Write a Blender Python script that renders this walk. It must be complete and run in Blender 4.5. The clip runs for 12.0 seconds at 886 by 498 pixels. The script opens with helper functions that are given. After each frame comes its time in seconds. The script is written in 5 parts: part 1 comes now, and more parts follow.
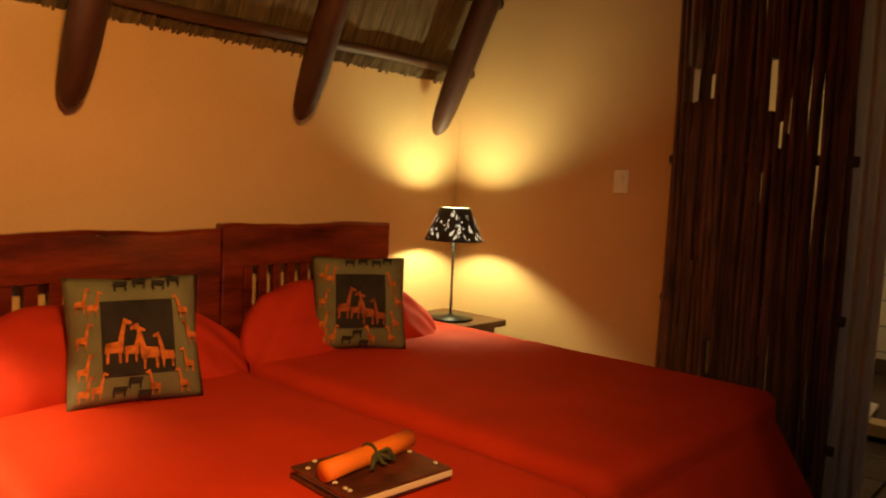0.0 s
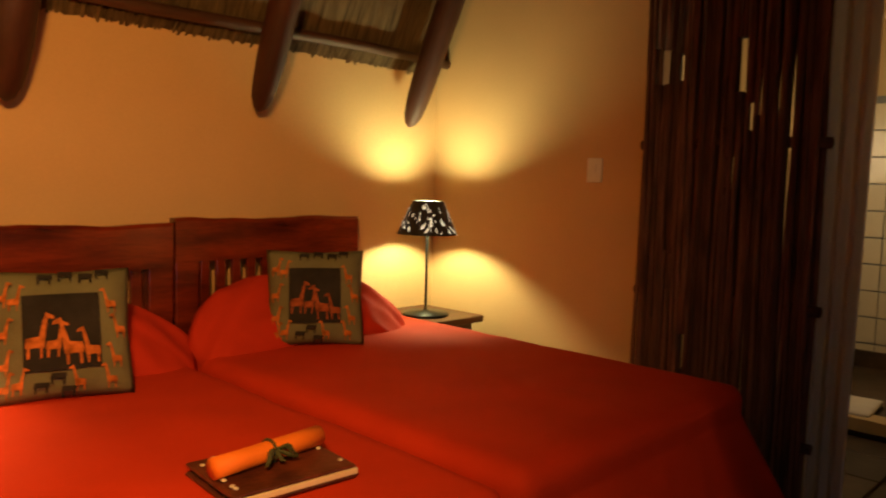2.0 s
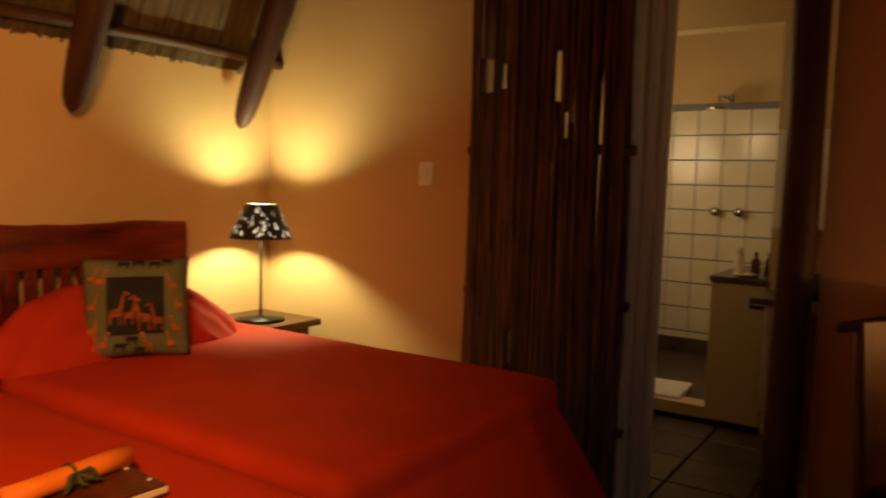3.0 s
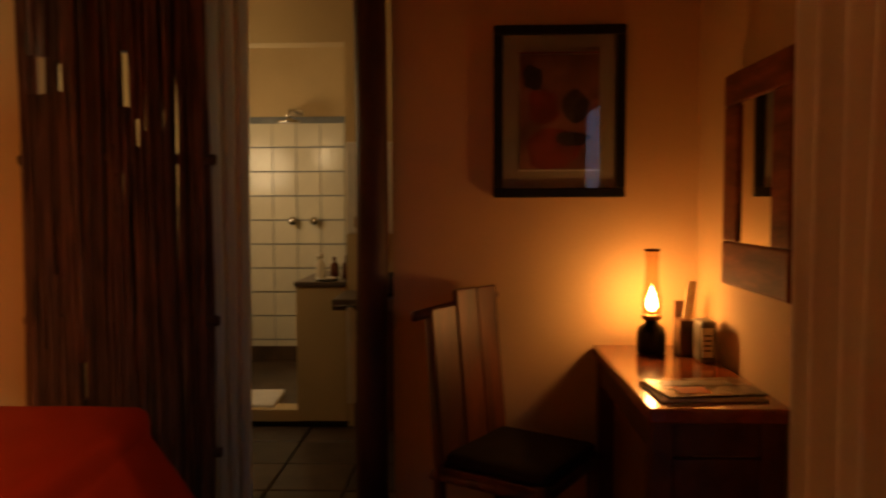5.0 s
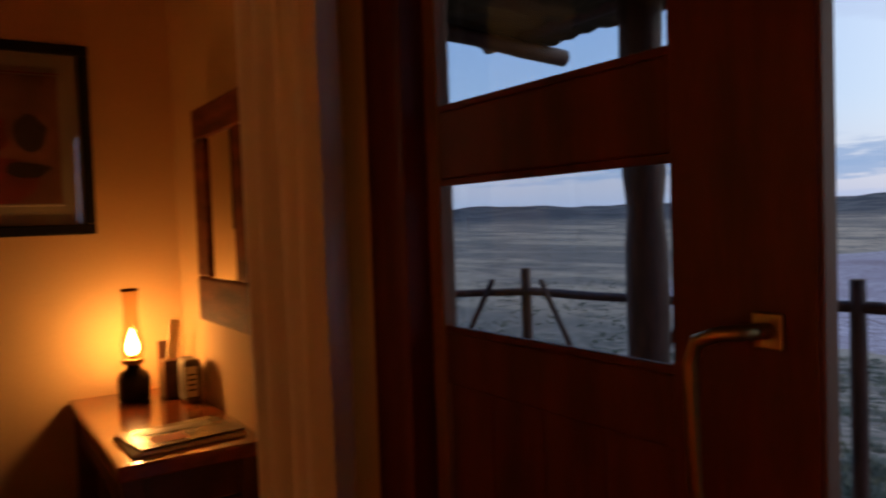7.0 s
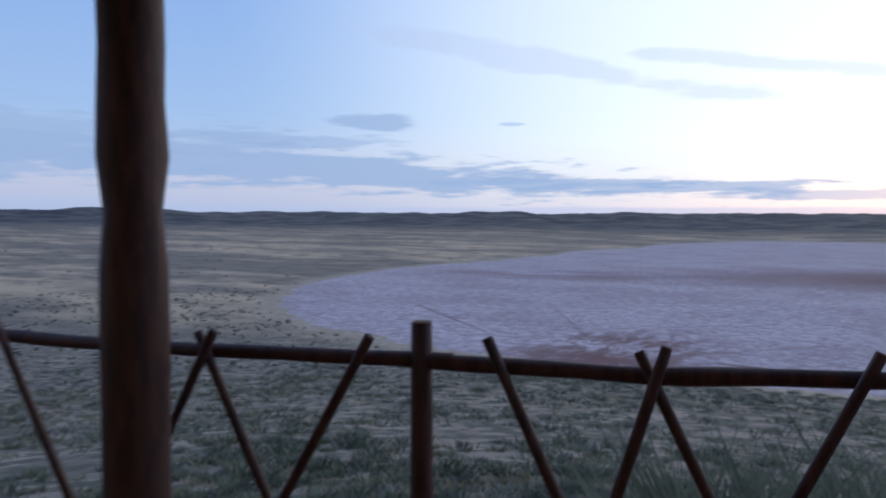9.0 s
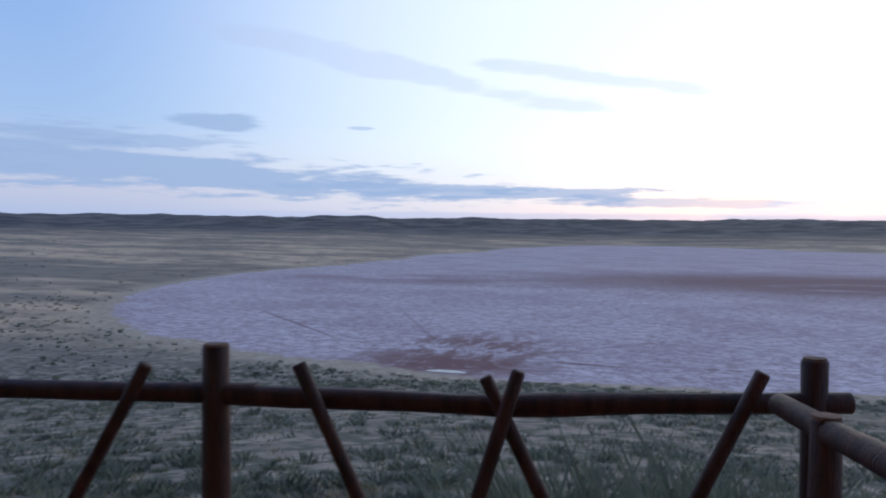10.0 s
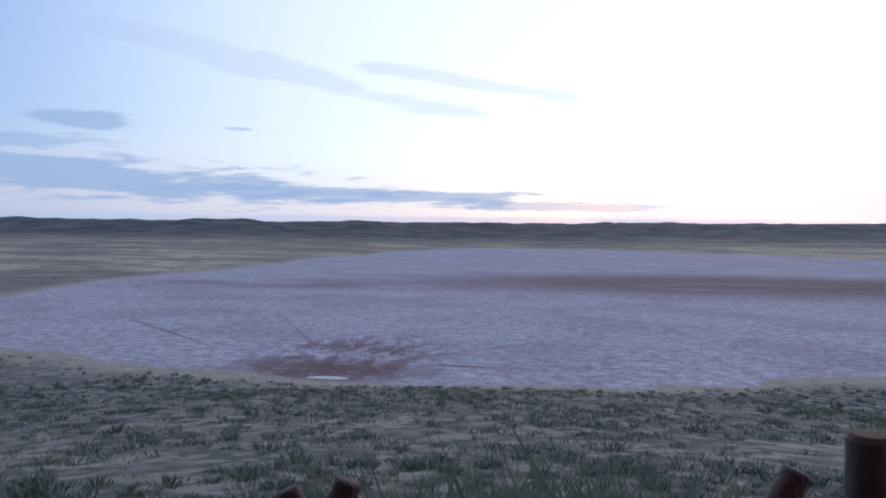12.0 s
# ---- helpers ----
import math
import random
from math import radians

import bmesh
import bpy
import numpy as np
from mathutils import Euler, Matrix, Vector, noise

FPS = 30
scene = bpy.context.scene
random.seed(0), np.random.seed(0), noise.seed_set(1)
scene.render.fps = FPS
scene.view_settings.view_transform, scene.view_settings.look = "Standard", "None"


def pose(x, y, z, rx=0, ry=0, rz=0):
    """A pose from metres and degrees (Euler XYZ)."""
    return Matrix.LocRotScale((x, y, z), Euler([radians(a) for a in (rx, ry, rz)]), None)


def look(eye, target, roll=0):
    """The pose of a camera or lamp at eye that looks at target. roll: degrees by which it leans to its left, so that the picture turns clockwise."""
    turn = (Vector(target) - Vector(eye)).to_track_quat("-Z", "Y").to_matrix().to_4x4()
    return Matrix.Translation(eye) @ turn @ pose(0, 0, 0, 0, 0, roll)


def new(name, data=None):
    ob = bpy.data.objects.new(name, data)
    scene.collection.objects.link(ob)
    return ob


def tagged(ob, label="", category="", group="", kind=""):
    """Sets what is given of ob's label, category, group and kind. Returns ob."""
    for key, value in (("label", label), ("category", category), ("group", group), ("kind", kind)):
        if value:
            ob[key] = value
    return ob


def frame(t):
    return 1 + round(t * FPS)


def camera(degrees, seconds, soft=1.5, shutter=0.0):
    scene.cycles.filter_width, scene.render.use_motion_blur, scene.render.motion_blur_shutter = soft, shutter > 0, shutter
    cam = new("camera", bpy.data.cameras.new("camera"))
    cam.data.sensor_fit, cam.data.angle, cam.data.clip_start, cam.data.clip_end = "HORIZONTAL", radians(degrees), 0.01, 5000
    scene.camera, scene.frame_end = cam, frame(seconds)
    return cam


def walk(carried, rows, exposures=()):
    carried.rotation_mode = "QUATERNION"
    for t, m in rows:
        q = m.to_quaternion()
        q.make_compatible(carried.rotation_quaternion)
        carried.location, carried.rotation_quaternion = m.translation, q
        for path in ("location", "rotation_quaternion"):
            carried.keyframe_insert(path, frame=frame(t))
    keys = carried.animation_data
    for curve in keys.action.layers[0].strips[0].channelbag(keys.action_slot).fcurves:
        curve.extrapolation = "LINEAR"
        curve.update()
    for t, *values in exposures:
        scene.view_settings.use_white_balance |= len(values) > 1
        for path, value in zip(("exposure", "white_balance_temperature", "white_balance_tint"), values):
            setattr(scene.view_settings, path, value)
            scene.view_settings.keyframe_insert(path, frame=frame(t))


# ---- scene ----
cam = camera(61.0, 12.0, soft=2.0, shutter=0.5)
PATH = [
    (0, (-3.257, 1.069, 1.35), (-1.779, 2.405, 1.176), 2.5),
    (0.5, (-3.167, 1.07, 1.319), (-1.776, 2.497, 1.145), 2.0),
    (1, (-3.069, 1.051, 1.296), (-1.724, 2.522, 1.126), 1.6),
    (1.5, (-3.012, 1.005, 1.288), (-1.653, 2.462, 1.124), 1.5),
    (2, (-2.984, 0.92, 1.312), (-1.562, 2.316, 1.14), 1.6),
    (2.5, (-2.956, 0.851, 1.334), (-1.43, 2.133, 1.161), 2.0),
    (2.7, (-2.944, 0.816, 1.349), (-1.371, 2.038, 1.173), 1.9),
    (4.3, (-2.942, 0.943, 1.312), (-0.992, 1.369, 1.187), -0.3),
    (4.5, (-2.922, 0.86, 1.332), (-0.961, 1.229, 1.199), -0.3),
    (5, (-2.916, 0.87, 1.327), (-0.92, 0.942, 1.208), -0.2),
    (5.5, (-2.934, 0.873, 1.331), (-0.949, 0.655, 1.225), 0.3),
    (6, (-2.953, 0.874, 1.336), (-1.029, 0.338, 1.247), -0.2),
    (6.5, (-2.917, 0.769, 1.345), (-1.08, -0.017, 1.266), -1.4),
    (7, (-2.884, 0.702, 1.357), (-1.208, -0.388, 1.281), -2.0),
    (7.5, (-2.834, 0.598, 1.383), (-1.335, -0.724, 1.3), -1.9),
    (7.7, (-2.813, 0.545, 1.395), (-1.384, -0.851, 1.311), -1.8),
    (9.3, (-2.27, -0.717, 1.343), (-1.412, -2.522, 1.277), 0.4),
    (9.5, (-2.257, -0.779, 1.344), (-1.475, -2.619, 1.281), 0.4),
    (10, (-2.225, -0.964, 1.328), (-1.622, -2.87, 1.27), 0.5),
    (10.5, (-2.214, -1.159, 1.319), (-1.724, -3.097, 1.266), 0.7),
    (11, (-2.184, -1.359, 1.311), (-1.785, -3.318, 1.26), 0.6),
    (11.5, (-2.151, -1.544, 1.308), (-1.815, -3.515, 1.256), 0.4),
    (12, (-2.125, -1.735, 1.299), (-1.825, -3.712, 1.252), 0.4),
]

EXPOSURES = [(0, 0.0), (2.7, 0.0), (4.5, 0.12), (7.7, 0.2), (9.3, 0.28), (12, 0.28)]
walk(cam, [(t, look(eye, target, roll)) for t, eye, target, roll in PATH], EXPOSURES)

# ---- world and lights ----
SUN_AZ, SUN_EL = radians(-104), radians(2.0)
world = bpy.data.worlds.new("world")
scene.world = world
world.use_nodes = True
wn, wl = world.node_tree.nodes, world.node_tree.links
wn.clear()
w_out, w_bg = wn.new("ShaderNodeOutputWorld"), wn.new("ShaderNodeBackground")
w_sky = wn.new("ShaderNodeTexSky")
w_sky.sky_type, w_sky.sun_disc = "NISHITA", False
w_sky.sun_elevation, w_sky.sun_rotation = SUN_EL, radians(90) - SUN_AZ
w_sky.air_density, w_sky.dust_density, w_sky.ozone_density = 1.0, 0.6, 2.5
w_co, w_sep = wn.new("ShaderNodeTexCoord"), wn.new("ShaderNodeSeparateXYZ")
wl.new(w_co.outputs["Generated"], w_sep.inputs[0])


def wmath(op, a, b=None, clamp=False):
    n = wn.new("ShaderNodeMath")
    n.operation, n.use_clamp = op, clamp
    for i, v in enumerate((a, b)):
        if v is None:
            continue
        if isinstance(v, (int, float)):
            n.inputs[i].default_value = v
        else:
            wl.new(v, n.inputs[i])
    return n.outputs[0]


def wmix(fac, a, b):
    n = wn.new("ShaderNodeMix")
    n.data_type = "RGBA"
    for sock, v in ((n.inputs[0], fac), (n.inputs[6], a), (n.inputs[7], b)):
        if isinstance(v, tuple):
            sock.default_value = v
        elif isinstance(v, (int, float)):
            sock.default_value = v
        else:
            wl.new(v, sock)
    return n.outputs[2]


def wnoise(sx, sy, sz, scale, detail=5.0, off=0.0):
    m = wn.new("ShaderNodeMapping")
    m.inputs["Scale"].default_value = (sx, sy, sz)
    m.inputs["Location"].default_value = (off, off * 0.7, off * 0.3)
    wl.new(w_co.outputs["Generated"], m.inputs["Vector"])
    n = wn.new("ShaderNodeTexNoise")
    n.inputs["Scale"].default_value, n.inputs["Detail"].default_value = scale, detail
    n.inputs["Roughness"].default_value = 0.55
    wl.new(m.outputs[0], n.inputs["Vector"])
    return n.outputs["Fac"]


def wband(v, lo, hi):
    n = wn.new("ShaderNodeMapRange")
    n.interpolation_type = "SMOOTHSTEP"
    n.inputs["From Min"].default_value, n.inputs["From Max"].default_value = lo, hi
    wl.new(v, n.inputs["Value"])
    return n.outputs[0]


# dusk sky: clear air, a pale glow round the hidden sun, low banks of blue-grey cloud
w_dot = wn.new("ShaderNodeVectorMath")
w_dot.operation = "DOT_PRODUCT"
wl.new(w_co.outputs["Generated"], w_dot.inputs[0])
w_dot.inputs[1].default_value = (math.cos(SUN_AZ) * 0.95, math.sin(SUN_AZ) * 0.95, 0.30)
glow = wband(w_dot.outputs["Value"], 0.52, 1.0)
elev = w_sep.outputs["Z"]
glow = wmath("MULTIPLY", glow, wmath("ADD", 0.45, wmath("MULTIPLY", wband(elev, 0.01, 0.12), 0.55)))
base = wmix(wband(elev, 0.0, 0.5), (0.42, 0.60, 0.97, 1), (0.23, 0.43, 0.92, 1))
pink = wmath("MULTIPLY", wmath("SUBTRACT", wband(elev, 0.01, 0.05), wband(elev, 0.06, 0.14)), 0.22)
base = wmix(pink, base, (1.0, 0.72, 0.80, 1))
base = wmix(glow, base, (1.10, 1.20, 1.36, 1))
air = wmix(0.10, base, w_sky.outputs["Color"])
east = w_sep.outputs["X"]


def cloud(at_e, at_z, half_e, half_z, tilt, ragged, seed, sz=16, scale=6.0):
    """A ragged flat cloud: 1 inside an ellipse in heading and height, broken by stretched noise."""
    de = wmath("SUBTRACT", east, at_e)
    dz = wmath("SUBTRACT", wmath("SUBTRACT", elev, at_z), wmath("MULTIPLY", de, tilt))
    de, dz = wmath("DIVIDE", de, half_e), wmath("DIVIDE", dz, half_z)
    d = wmath("SQRT", wmath("ADD", wmath("MULTIPLY", de, de), wmath("MULTIPLY", dz, dz)))
    d = wmath("ADD", d, wmath("MULTIPLY", wmath("SUBTRACT", wnoise(2.0, 2.0, sz, scale, 8, seed), 0.5), ragged))
    return wmath("SUBTRACT", 1.0, wband(d, 0.55, 1.0))


CLOUD = (0.37, 0.53, 0.84, 1)
for at_e, at_z, half_e, half_z, tilt, ragged, seed, dense in (
        (0.66, 0.070, 0.50, 0.030, 0.055, 2.6, 3.1, 0.85), (0.24, 0.046, 0.26, 0.012, 0.03, 3.4, 5.3, 0.75),
        (0.555, 0.130, 0.055, 0.014, 0.05, 1.6, 7.7, 0.75), (0.66, 0.105, 0.16, 0.010, 0.02, 2.6, 9.1, 0.6),
        (0.40, 0.128, 0.020, 0.003, 0.0, 1.2, 2.2, 0.5), (0.02, 0.034, 0.22, 0.007, 0.02, 3.2, 11.4, 0.55),
        (0.93, 0.09, 0.30, 0.05, 0.0, 2.4, 6.4, 0.7)):
    air = wmix(wmath("MULTIPLY", cloud(at_e, at_z, half_e, half_z, tilt, ragged, seed), dense), air, CLOUD)
air = wmix(wmath("MULTIPLY", cloud(-0.34, 0.026, 0.42, 0.026, -0.04, 1.4, 4.4), 0.65), air, (0.72, 0.86, 1.12, 1))
air = wmix(wmath("MULTIPLY", cloud(0.20, 0.012, 0.70, 0.010, 0.0, 0.8, 8.8), 0.5), air, (0.52, 0.64, 0.96, 1))
for at_e, at_z, half_e, half_z, tilt, seed in ((0.36, 0.205, 0.26, 0.020, 0.20, 1.7), (0.10, 0.190, 0.16, 0.012, 0.14, 6.1)):
    air = wmix(wmath("MULTIPLY", cloud(at_e, at_z, half_e, half_z, tilt, 2.4, seed, 9, 3.0), 0.35), air, (0.56, 0.68, 0.98, 1))
wl.new(air, w_bg.inputs["Color"])
w_bg.inputs["Strength"].default_value = 0.72
wl.new(w_bg.outputs[0], w_out.inputs["Surface"])

sun = new("sun", bpy.data.lights.new("sun", "SUN"))
sun.data.energy, sun.data.angle, sun.data.color = 0.08, radians(15), (1.0, 0.85, 0.72)
sun.matrix_world = look((0, 0, 0), (-math.cos(SUN_AZ), -math.sin(SUN_AZ), -0.12))


def bulb(name, at, watts, color, radius=0.03):
    ob = new(name, bpy.data.lights.new(name, "POINT"))
    ob.data.energy, ob.data.color, ob.data.shadow_soft_size = watts, color, radius
    ob.location = at
    return ob


BED_LAMP = (-0.31, 3.66)
LEFT_LAMP = (-3.10, 3.28)
bulb("bedside_bulb", (BED_LAMP[0], BED_LAMP[1], 1.165), 32.0, (1.0, 0.94, 0.45), 0.03)
bulb("far_bedside_bulb", (LEFT_LAMP[0], LEFT_LAMP[1], 1.15), 68.0, (1.0, 0.70, 0.28), 0.03)
# added fill spot, out of view, that evens the light on beds and back wall
SPOT_AT, SPOT_AIM = (-3.08, 1.10, 2.0), (-2.65, 3.80, 1.05)
fill_spot = new("bed_fill_light", bpy.data.lights.new("bed_fill_light", "SPOT"))
fill_spot.data.energy, fill_spot.data.color, fill_spot.data.shadow_soft_size = 245.0, (1.0, 0.45, 0.10), 0.10
fill_spot.data.spot_size, fill_spot.data.spot_blend = radians(127), 1.0
fill_spot.matrix_world = look(SPOT_AT, SPOT_AIM)
bulb("flame_light", (-0.17, 0.21, 0.955), 3.3, (1.0, 0.34, 0.055), 0.018)
bulb("bathroom_bulb", (0.80, 2.45, 1.85), 6.5, (1.0, 0.70, 0.34), 0.06)
# added fill light hidden behind the partition, brightens the shower tiles
bulb("shower_fill", (2.0, 2.75, 1.65), 11.0, (1.0, 0.74, 0.42), 0.22)

# ---- materials ----


def mat(name, color, rough=0.6, metal=0.0, var=0.25, scale=8.0, stretch=(1, 1, 1), bump=0.2, fine=60.0,
        color2=None, spec=0.5, random_piece=0.0, bump_dist=0.004, coat=0.0):
    """Two scales of variation on a base colour, with fine relief."""
    m = bpy.data.materials.new(name)
    m.use_nodes = True
    n, l = m.node_tree.nodes, m.node_tree.links
    b = n["Principled BSDF"]
    b.inputs["Roughness"].default_value, b.inputs["Metallic"].default_value = rough, metal
    b.inputs["Specular IOR Level"].default_value = spec
    b.inputs["Coat Weight"].default_value = coat
    co, mp = n.new("ShaderNodeTexCoord"), n.new("ShaderNodeMapping")
    mp.inputs["Scale"].default_value = stretch
    l.new(co.outputs["Object"], mp.inputs["Vector"])
    n1, n2 = n.new("ShaderNodeTexNoise"), n.new("ShaderNodeTexNoise")
    for t, s, d in ((n1, scale, 5.0), (n2, fine, 3.0)):
        t.inputs["Scale"].default_value, t.inputs["Detail"].default_value = s, d
        l.new(mp.outputs[0], t.inputs["Vector"])
    c2 = color2 or tuple(max(0.0, c * (1 - 1.6 * var)) for c in color)
    r = n.new("ShaderNodeValToRGB")
    r.color_ramp.elements[0].position, r.color_ramp.elements[1].position = 0.3, 0.68
    r.color_ramp.elements[0].color, r.color_ramp.elements[1].color = (*c2, 1), (*color, 1)
    l.new(n1.outputs["Fac"], r.inputs[0])
    hsv = n.new("ShaderNodeHueSaturation")
    l.new(r.outputs[0], hsv.inputs["Color"])
    mr = n.new("ShaderNodeMapRange")
    mr.inputs["To Min"].default_value, mr.inputs["To Max"].default_value = 1 - var * 0.7, 1 + var * 0.7
    l.new(n2.outputs["Fac"], mr.inputs["Value"])
    val = mr.outputs[0]
    if random_piece:
        oi, mr2, mu = n.new("ShaderNodeObjectInfo"), n.new("ShaderNodeMapRange"), n.new("ShaderNodeMath")
        mr2.inputs["To Min"].default_value, mr2.inputs["To Max"].default_value = 1 - random_piece, 1 + random_piece
        l.new(oi.outputs["Random"], mr2.inputs["Value"])
        mu.operation = "MULTIPLY"
        l.new(val, mu.inputs[0])
        l.new(mr2.outputs[0], mu.inputs[1])
        val = mu.outputs[0]
    l.new(val, hsv.inputs["Value"])
    l.new(hsv.outputs[0], b.inputs["Base Color"])
    if bump:
        add, bp = n.new("ShaderNodeMath"), n.new("ShaderNodeBump")
        add.operation = "ADD"
        l.new(n1.outputs["Fac"], add.inputs[0])
        l.new(n2.outputs["Fac"], add.inputs[1])
        bp.inputs["Strength"].default_value, bp.inputs["Distance"].default_value = bump, bump_dist
        l.new(add.outputs[0], bp.inputs["Height"])
        l.new(bp.outputs[0], b.inputs["Normal"])
    return m


def glow_mat(name, color, strength):
    m = bpy.data.materials.new(name)
    m.use_nodes = True
    b = m.node_tree.nodes["Principled BSDF"]
    b.inputs["Base Color"].default_value = (*color, 1)
    b.inputs["Emission Color"].default_value, b.inputs["Emission Strength"].default_value = (*color, 1), strength
    return m


def glass_mat(name, color=(1, 1, 1), rough=0.0, gloss=1.0):
    m = bpy.data.materials.new(name)
    m.use_nodes = True
    n, l = m.node_tree.nodes, m.node_tree.links
    n.clear()
    o, mx, tr, gl, lw = (n.new("ShaderNode" + k) for k in
                         ("OutputMaterial", "MixShader", "BsdfTransparent", "BsdfGlossy", "LayerWeight"))
    pw, ma = n.new("ShaderNodeMath"), n.new("ShaderNodeMath")
    pw.operation, ma.operation = "POWER", "MULTIPLY_ADD"
    pw.inputs[1].default_value = 5.0
    ma.inputs[1].default_value, ma.inputs[2].default_value = 0.75 * gloss, 0.04 * gloss
    lw.inputs["Blend"].default_value = 0.5
    tr.inputs["Color"].default_value = (*color, 1)
    gl.inputs["Roughness"].default_value = rough
    l.new(lw.outputs["Facing"], pw.inputs[0])
    l.new(pw.outputs[0], ma.inputs[0])
    l.new(ma.outputs[0], mx.inputs[0])
    l.new(tr.outputs[0], mx.inputs[1])
    l.new(gl.outputs[0], mx.inputs[2])
    l.new(mx.outputs[0], o.inputs["Surface"])
    return m


PLASTER = mat("plaster", (0.63, 0.415, 0.20), 0.85, var=0.07, scale=1.6, fine=90, bump=0.25, bump_dist=0.003)
PLASTER_BATH = mat("bathroom_plaster", (0.62, 0.47, 0.25), 0.85, var=0.08, scale=1.8, fine=80, bump=0.25)
SCREED = mat("slate_floor", (0.10, 0.062, 0.035), 0.45, var=0.35, scale=5, fine=50, bump=0.4, random_piece=0.4)
GROUT = mat("floor_grout", (0.07, 0.055, 0.045), 0.9, var=0.2, scale=9)
THATCH = mat("thatch", (0.27, 0.18, 0.085), 0.9, var=0.4, scale=5, stretch=(14, 1, 1), fine=28, bump=1.0, bump_dist=0.03)
RAFTER = mat("rafter_wood", (0.065, 0.017, 0.008), 0.6, var=0.35, scale=3, stretch=(6, 1, 1), fine=24, bump=0.3)
PURLIN = mat("purlin_wood", (0.09, 0.035, 0.016), 0.6, var=0.35, scale=4, stretch=(1, 6, 6), fine=30, bump=0.4)
HEADBOARD = mat("varnished_teak", (0.20, 0.026, 0.007), 0.25, var=0.55, scale=2.6, stretch=(1, 4, 6), fine=22, bump=0.15,
                color2=(0.045, 0.006, 0.003), coat=0.5)
SPREAD = mat("red_bedspread", (0.58, 0.040, 0.008), 0.85, var=0.10, scale=3, fine=160, bump=0.3, bump_dist=0.002, spec=0.2)
SPREAD_PILLOW = mat("red_sham", (0.50, 0.032, 0.010), 0.85, var=0.12, scale=5, fine=160, bump=0.3, spec=0.2)
KHAKI = mat("khaki_canvas", (0.17, 0.165, 0.095), 0.9, var=0.18, scale=8, fine=190, bump=0.4, spec=0.2)
PRINT_DARK = mat("dark_print", (0.030, 0.026, 0.024), 0.9, var=0.3, scale=10, fine=150, bump=0.2, spec=0.2)
PRINT_ORANGE = mat("orange_print", (0.58, 0.17, 0.035), 0.9, var=0.4, scale=40, fine=120, bump=0.1, spec=0.2)
PRINT_RED = mat("rust_print", (0.34, 0.085, 0.030), 0.9, var=0.4, scale=40, fine=120, bump=0.1, spec=0.2)
STICK = mat("dark_sticks", (0.14, 0.064, 0.042), 0.75, var=0.45, scale=4, stretch=(8, 8, 1), fine=40, bump=0.5, random_piece=0.6)
NIGHT = mat("stained_wood", (0.12, 0.042, 0.014), 0.4, var=0.35, scale=3, stretch=(1, 5, 5), fine=25, bump=0.15)
DESK = mat("polished_desk_wood", (0.30, 0.068, 0.014), 0.16, var=0.35, scale=2.5, stretch=(1, 6, 6), fine=20, bump=0.06, coat=0.4)
DOORW = mat("door_mahogany", (0.12, 0.019, 0.008), 0.48, spec=0.25, var=0.35, scale=2.4, stretch=(6, 6, 1), fine=22, bump=0.12)
# paler door wood; on the leaf's free edge it stands for daylight
DOORW_PALE = mat("pale_door_wood", (0.20, 0.085, 0.045), 0.6, var=0.3, scale=3, stretch=(6, 6, 1), fine=22, bump=0.2)
BLACKM = mat("black_iron", (0.02, 0.018, 0.016), 0.4, 0.6, var=0.2, scale=20, bump=0.1)
SHADE = mat("black_shade", (0.018, 0.017, 0.016), 0.5, var=0.3, scale=30, bump=0.3)
SHADE_GAP = glow_mat("shade_perforation", (0.85, 0.85, 0.62), 0.7)
BRASS = mat("aged_brass", (0.36, 0.23, 0.09), 0.40, 1.0, var=0.2, scale=25, bump=0.1)
CHROME = mat("chrome", (0.62, 0.62, 0.64), 0.14, 1.0, var=0.06, scale=20, bump=0)
WHITEP = mat("white_plastic", (0.78, 0.76, 0.70), 0.4, var=0.04, scale=20, bump=0.05)
SHEER = mat("white_voile", (0.66, 0.62, 0.58), 0.9, var=0.08, scale=5, stretch=(1, 1, 0.3), fine=140, bump=0.2)
CURTAIN = mat("cream_curtain", (0.88, 0.79, 0.69), 0.9, var=0.10, scale=4, stretch=(3, 3, 0.4), fine=150, bump=0.3)
FRAMEW = mat("rough_frame_wood", (0.26, 0.066, 0.018), 0.7, var=0.4, scale=4, stretch=(1, 5, 5), fine=25, bump=0.3, spec=0.25)
BLACKFAB = mat("dark_cushion", (0.022, 0.014, 0.011), 0.95, var=0.25, scale=8, fine=150, bump=0.4, spec=0.15)
CHAIRW = mat("rough_chair_wood", (0.15, 0.038, 0.013), 0.45, var=0.55, scale=2.6, stretch=(5, 5, 1), fine=22, bump=0.25, random_piece=0.35)
TILE = mat("white_tile", (0.70, 0.66, 0.52), 0.18, var=0.05, scale=3, fine=40, bump=0.05, random_piece=0.04)
TILE_GROUT = mat("tile_grout", (0.22, 0.24, 0.26), 0.9, var=0.15, scale=20)
SOAP = mat("brown_bottle", (0.10, 0.025, 0.012), 0.15, var=0.1, bump=0)
CREAM = mat("cream_plastic", (0.75, 0.68, 0.52), 0.35, var=0.05, bump=0)
TOWEL = mat("white_towel", (0.76, 0.73, 0.68), 0.95, var=0.08, scale=8, fine=170, bump=0.6)
PAPER = mat("cream_paper", (0.72, 0.62, 0.44), 0.8, var=0.06, scale=10, bump=0.1)
ORANGE = mat("orange_scroll", (0.85, 0.20, 0.012), 0.7, var=0.08, scale=12, fine=120, bump=0.15)
LEATHER = mat("brown_leather", (0.14, 0.030, 0.012), 0.5, var=0.5, scale=12, fine=80, bump=0.5)
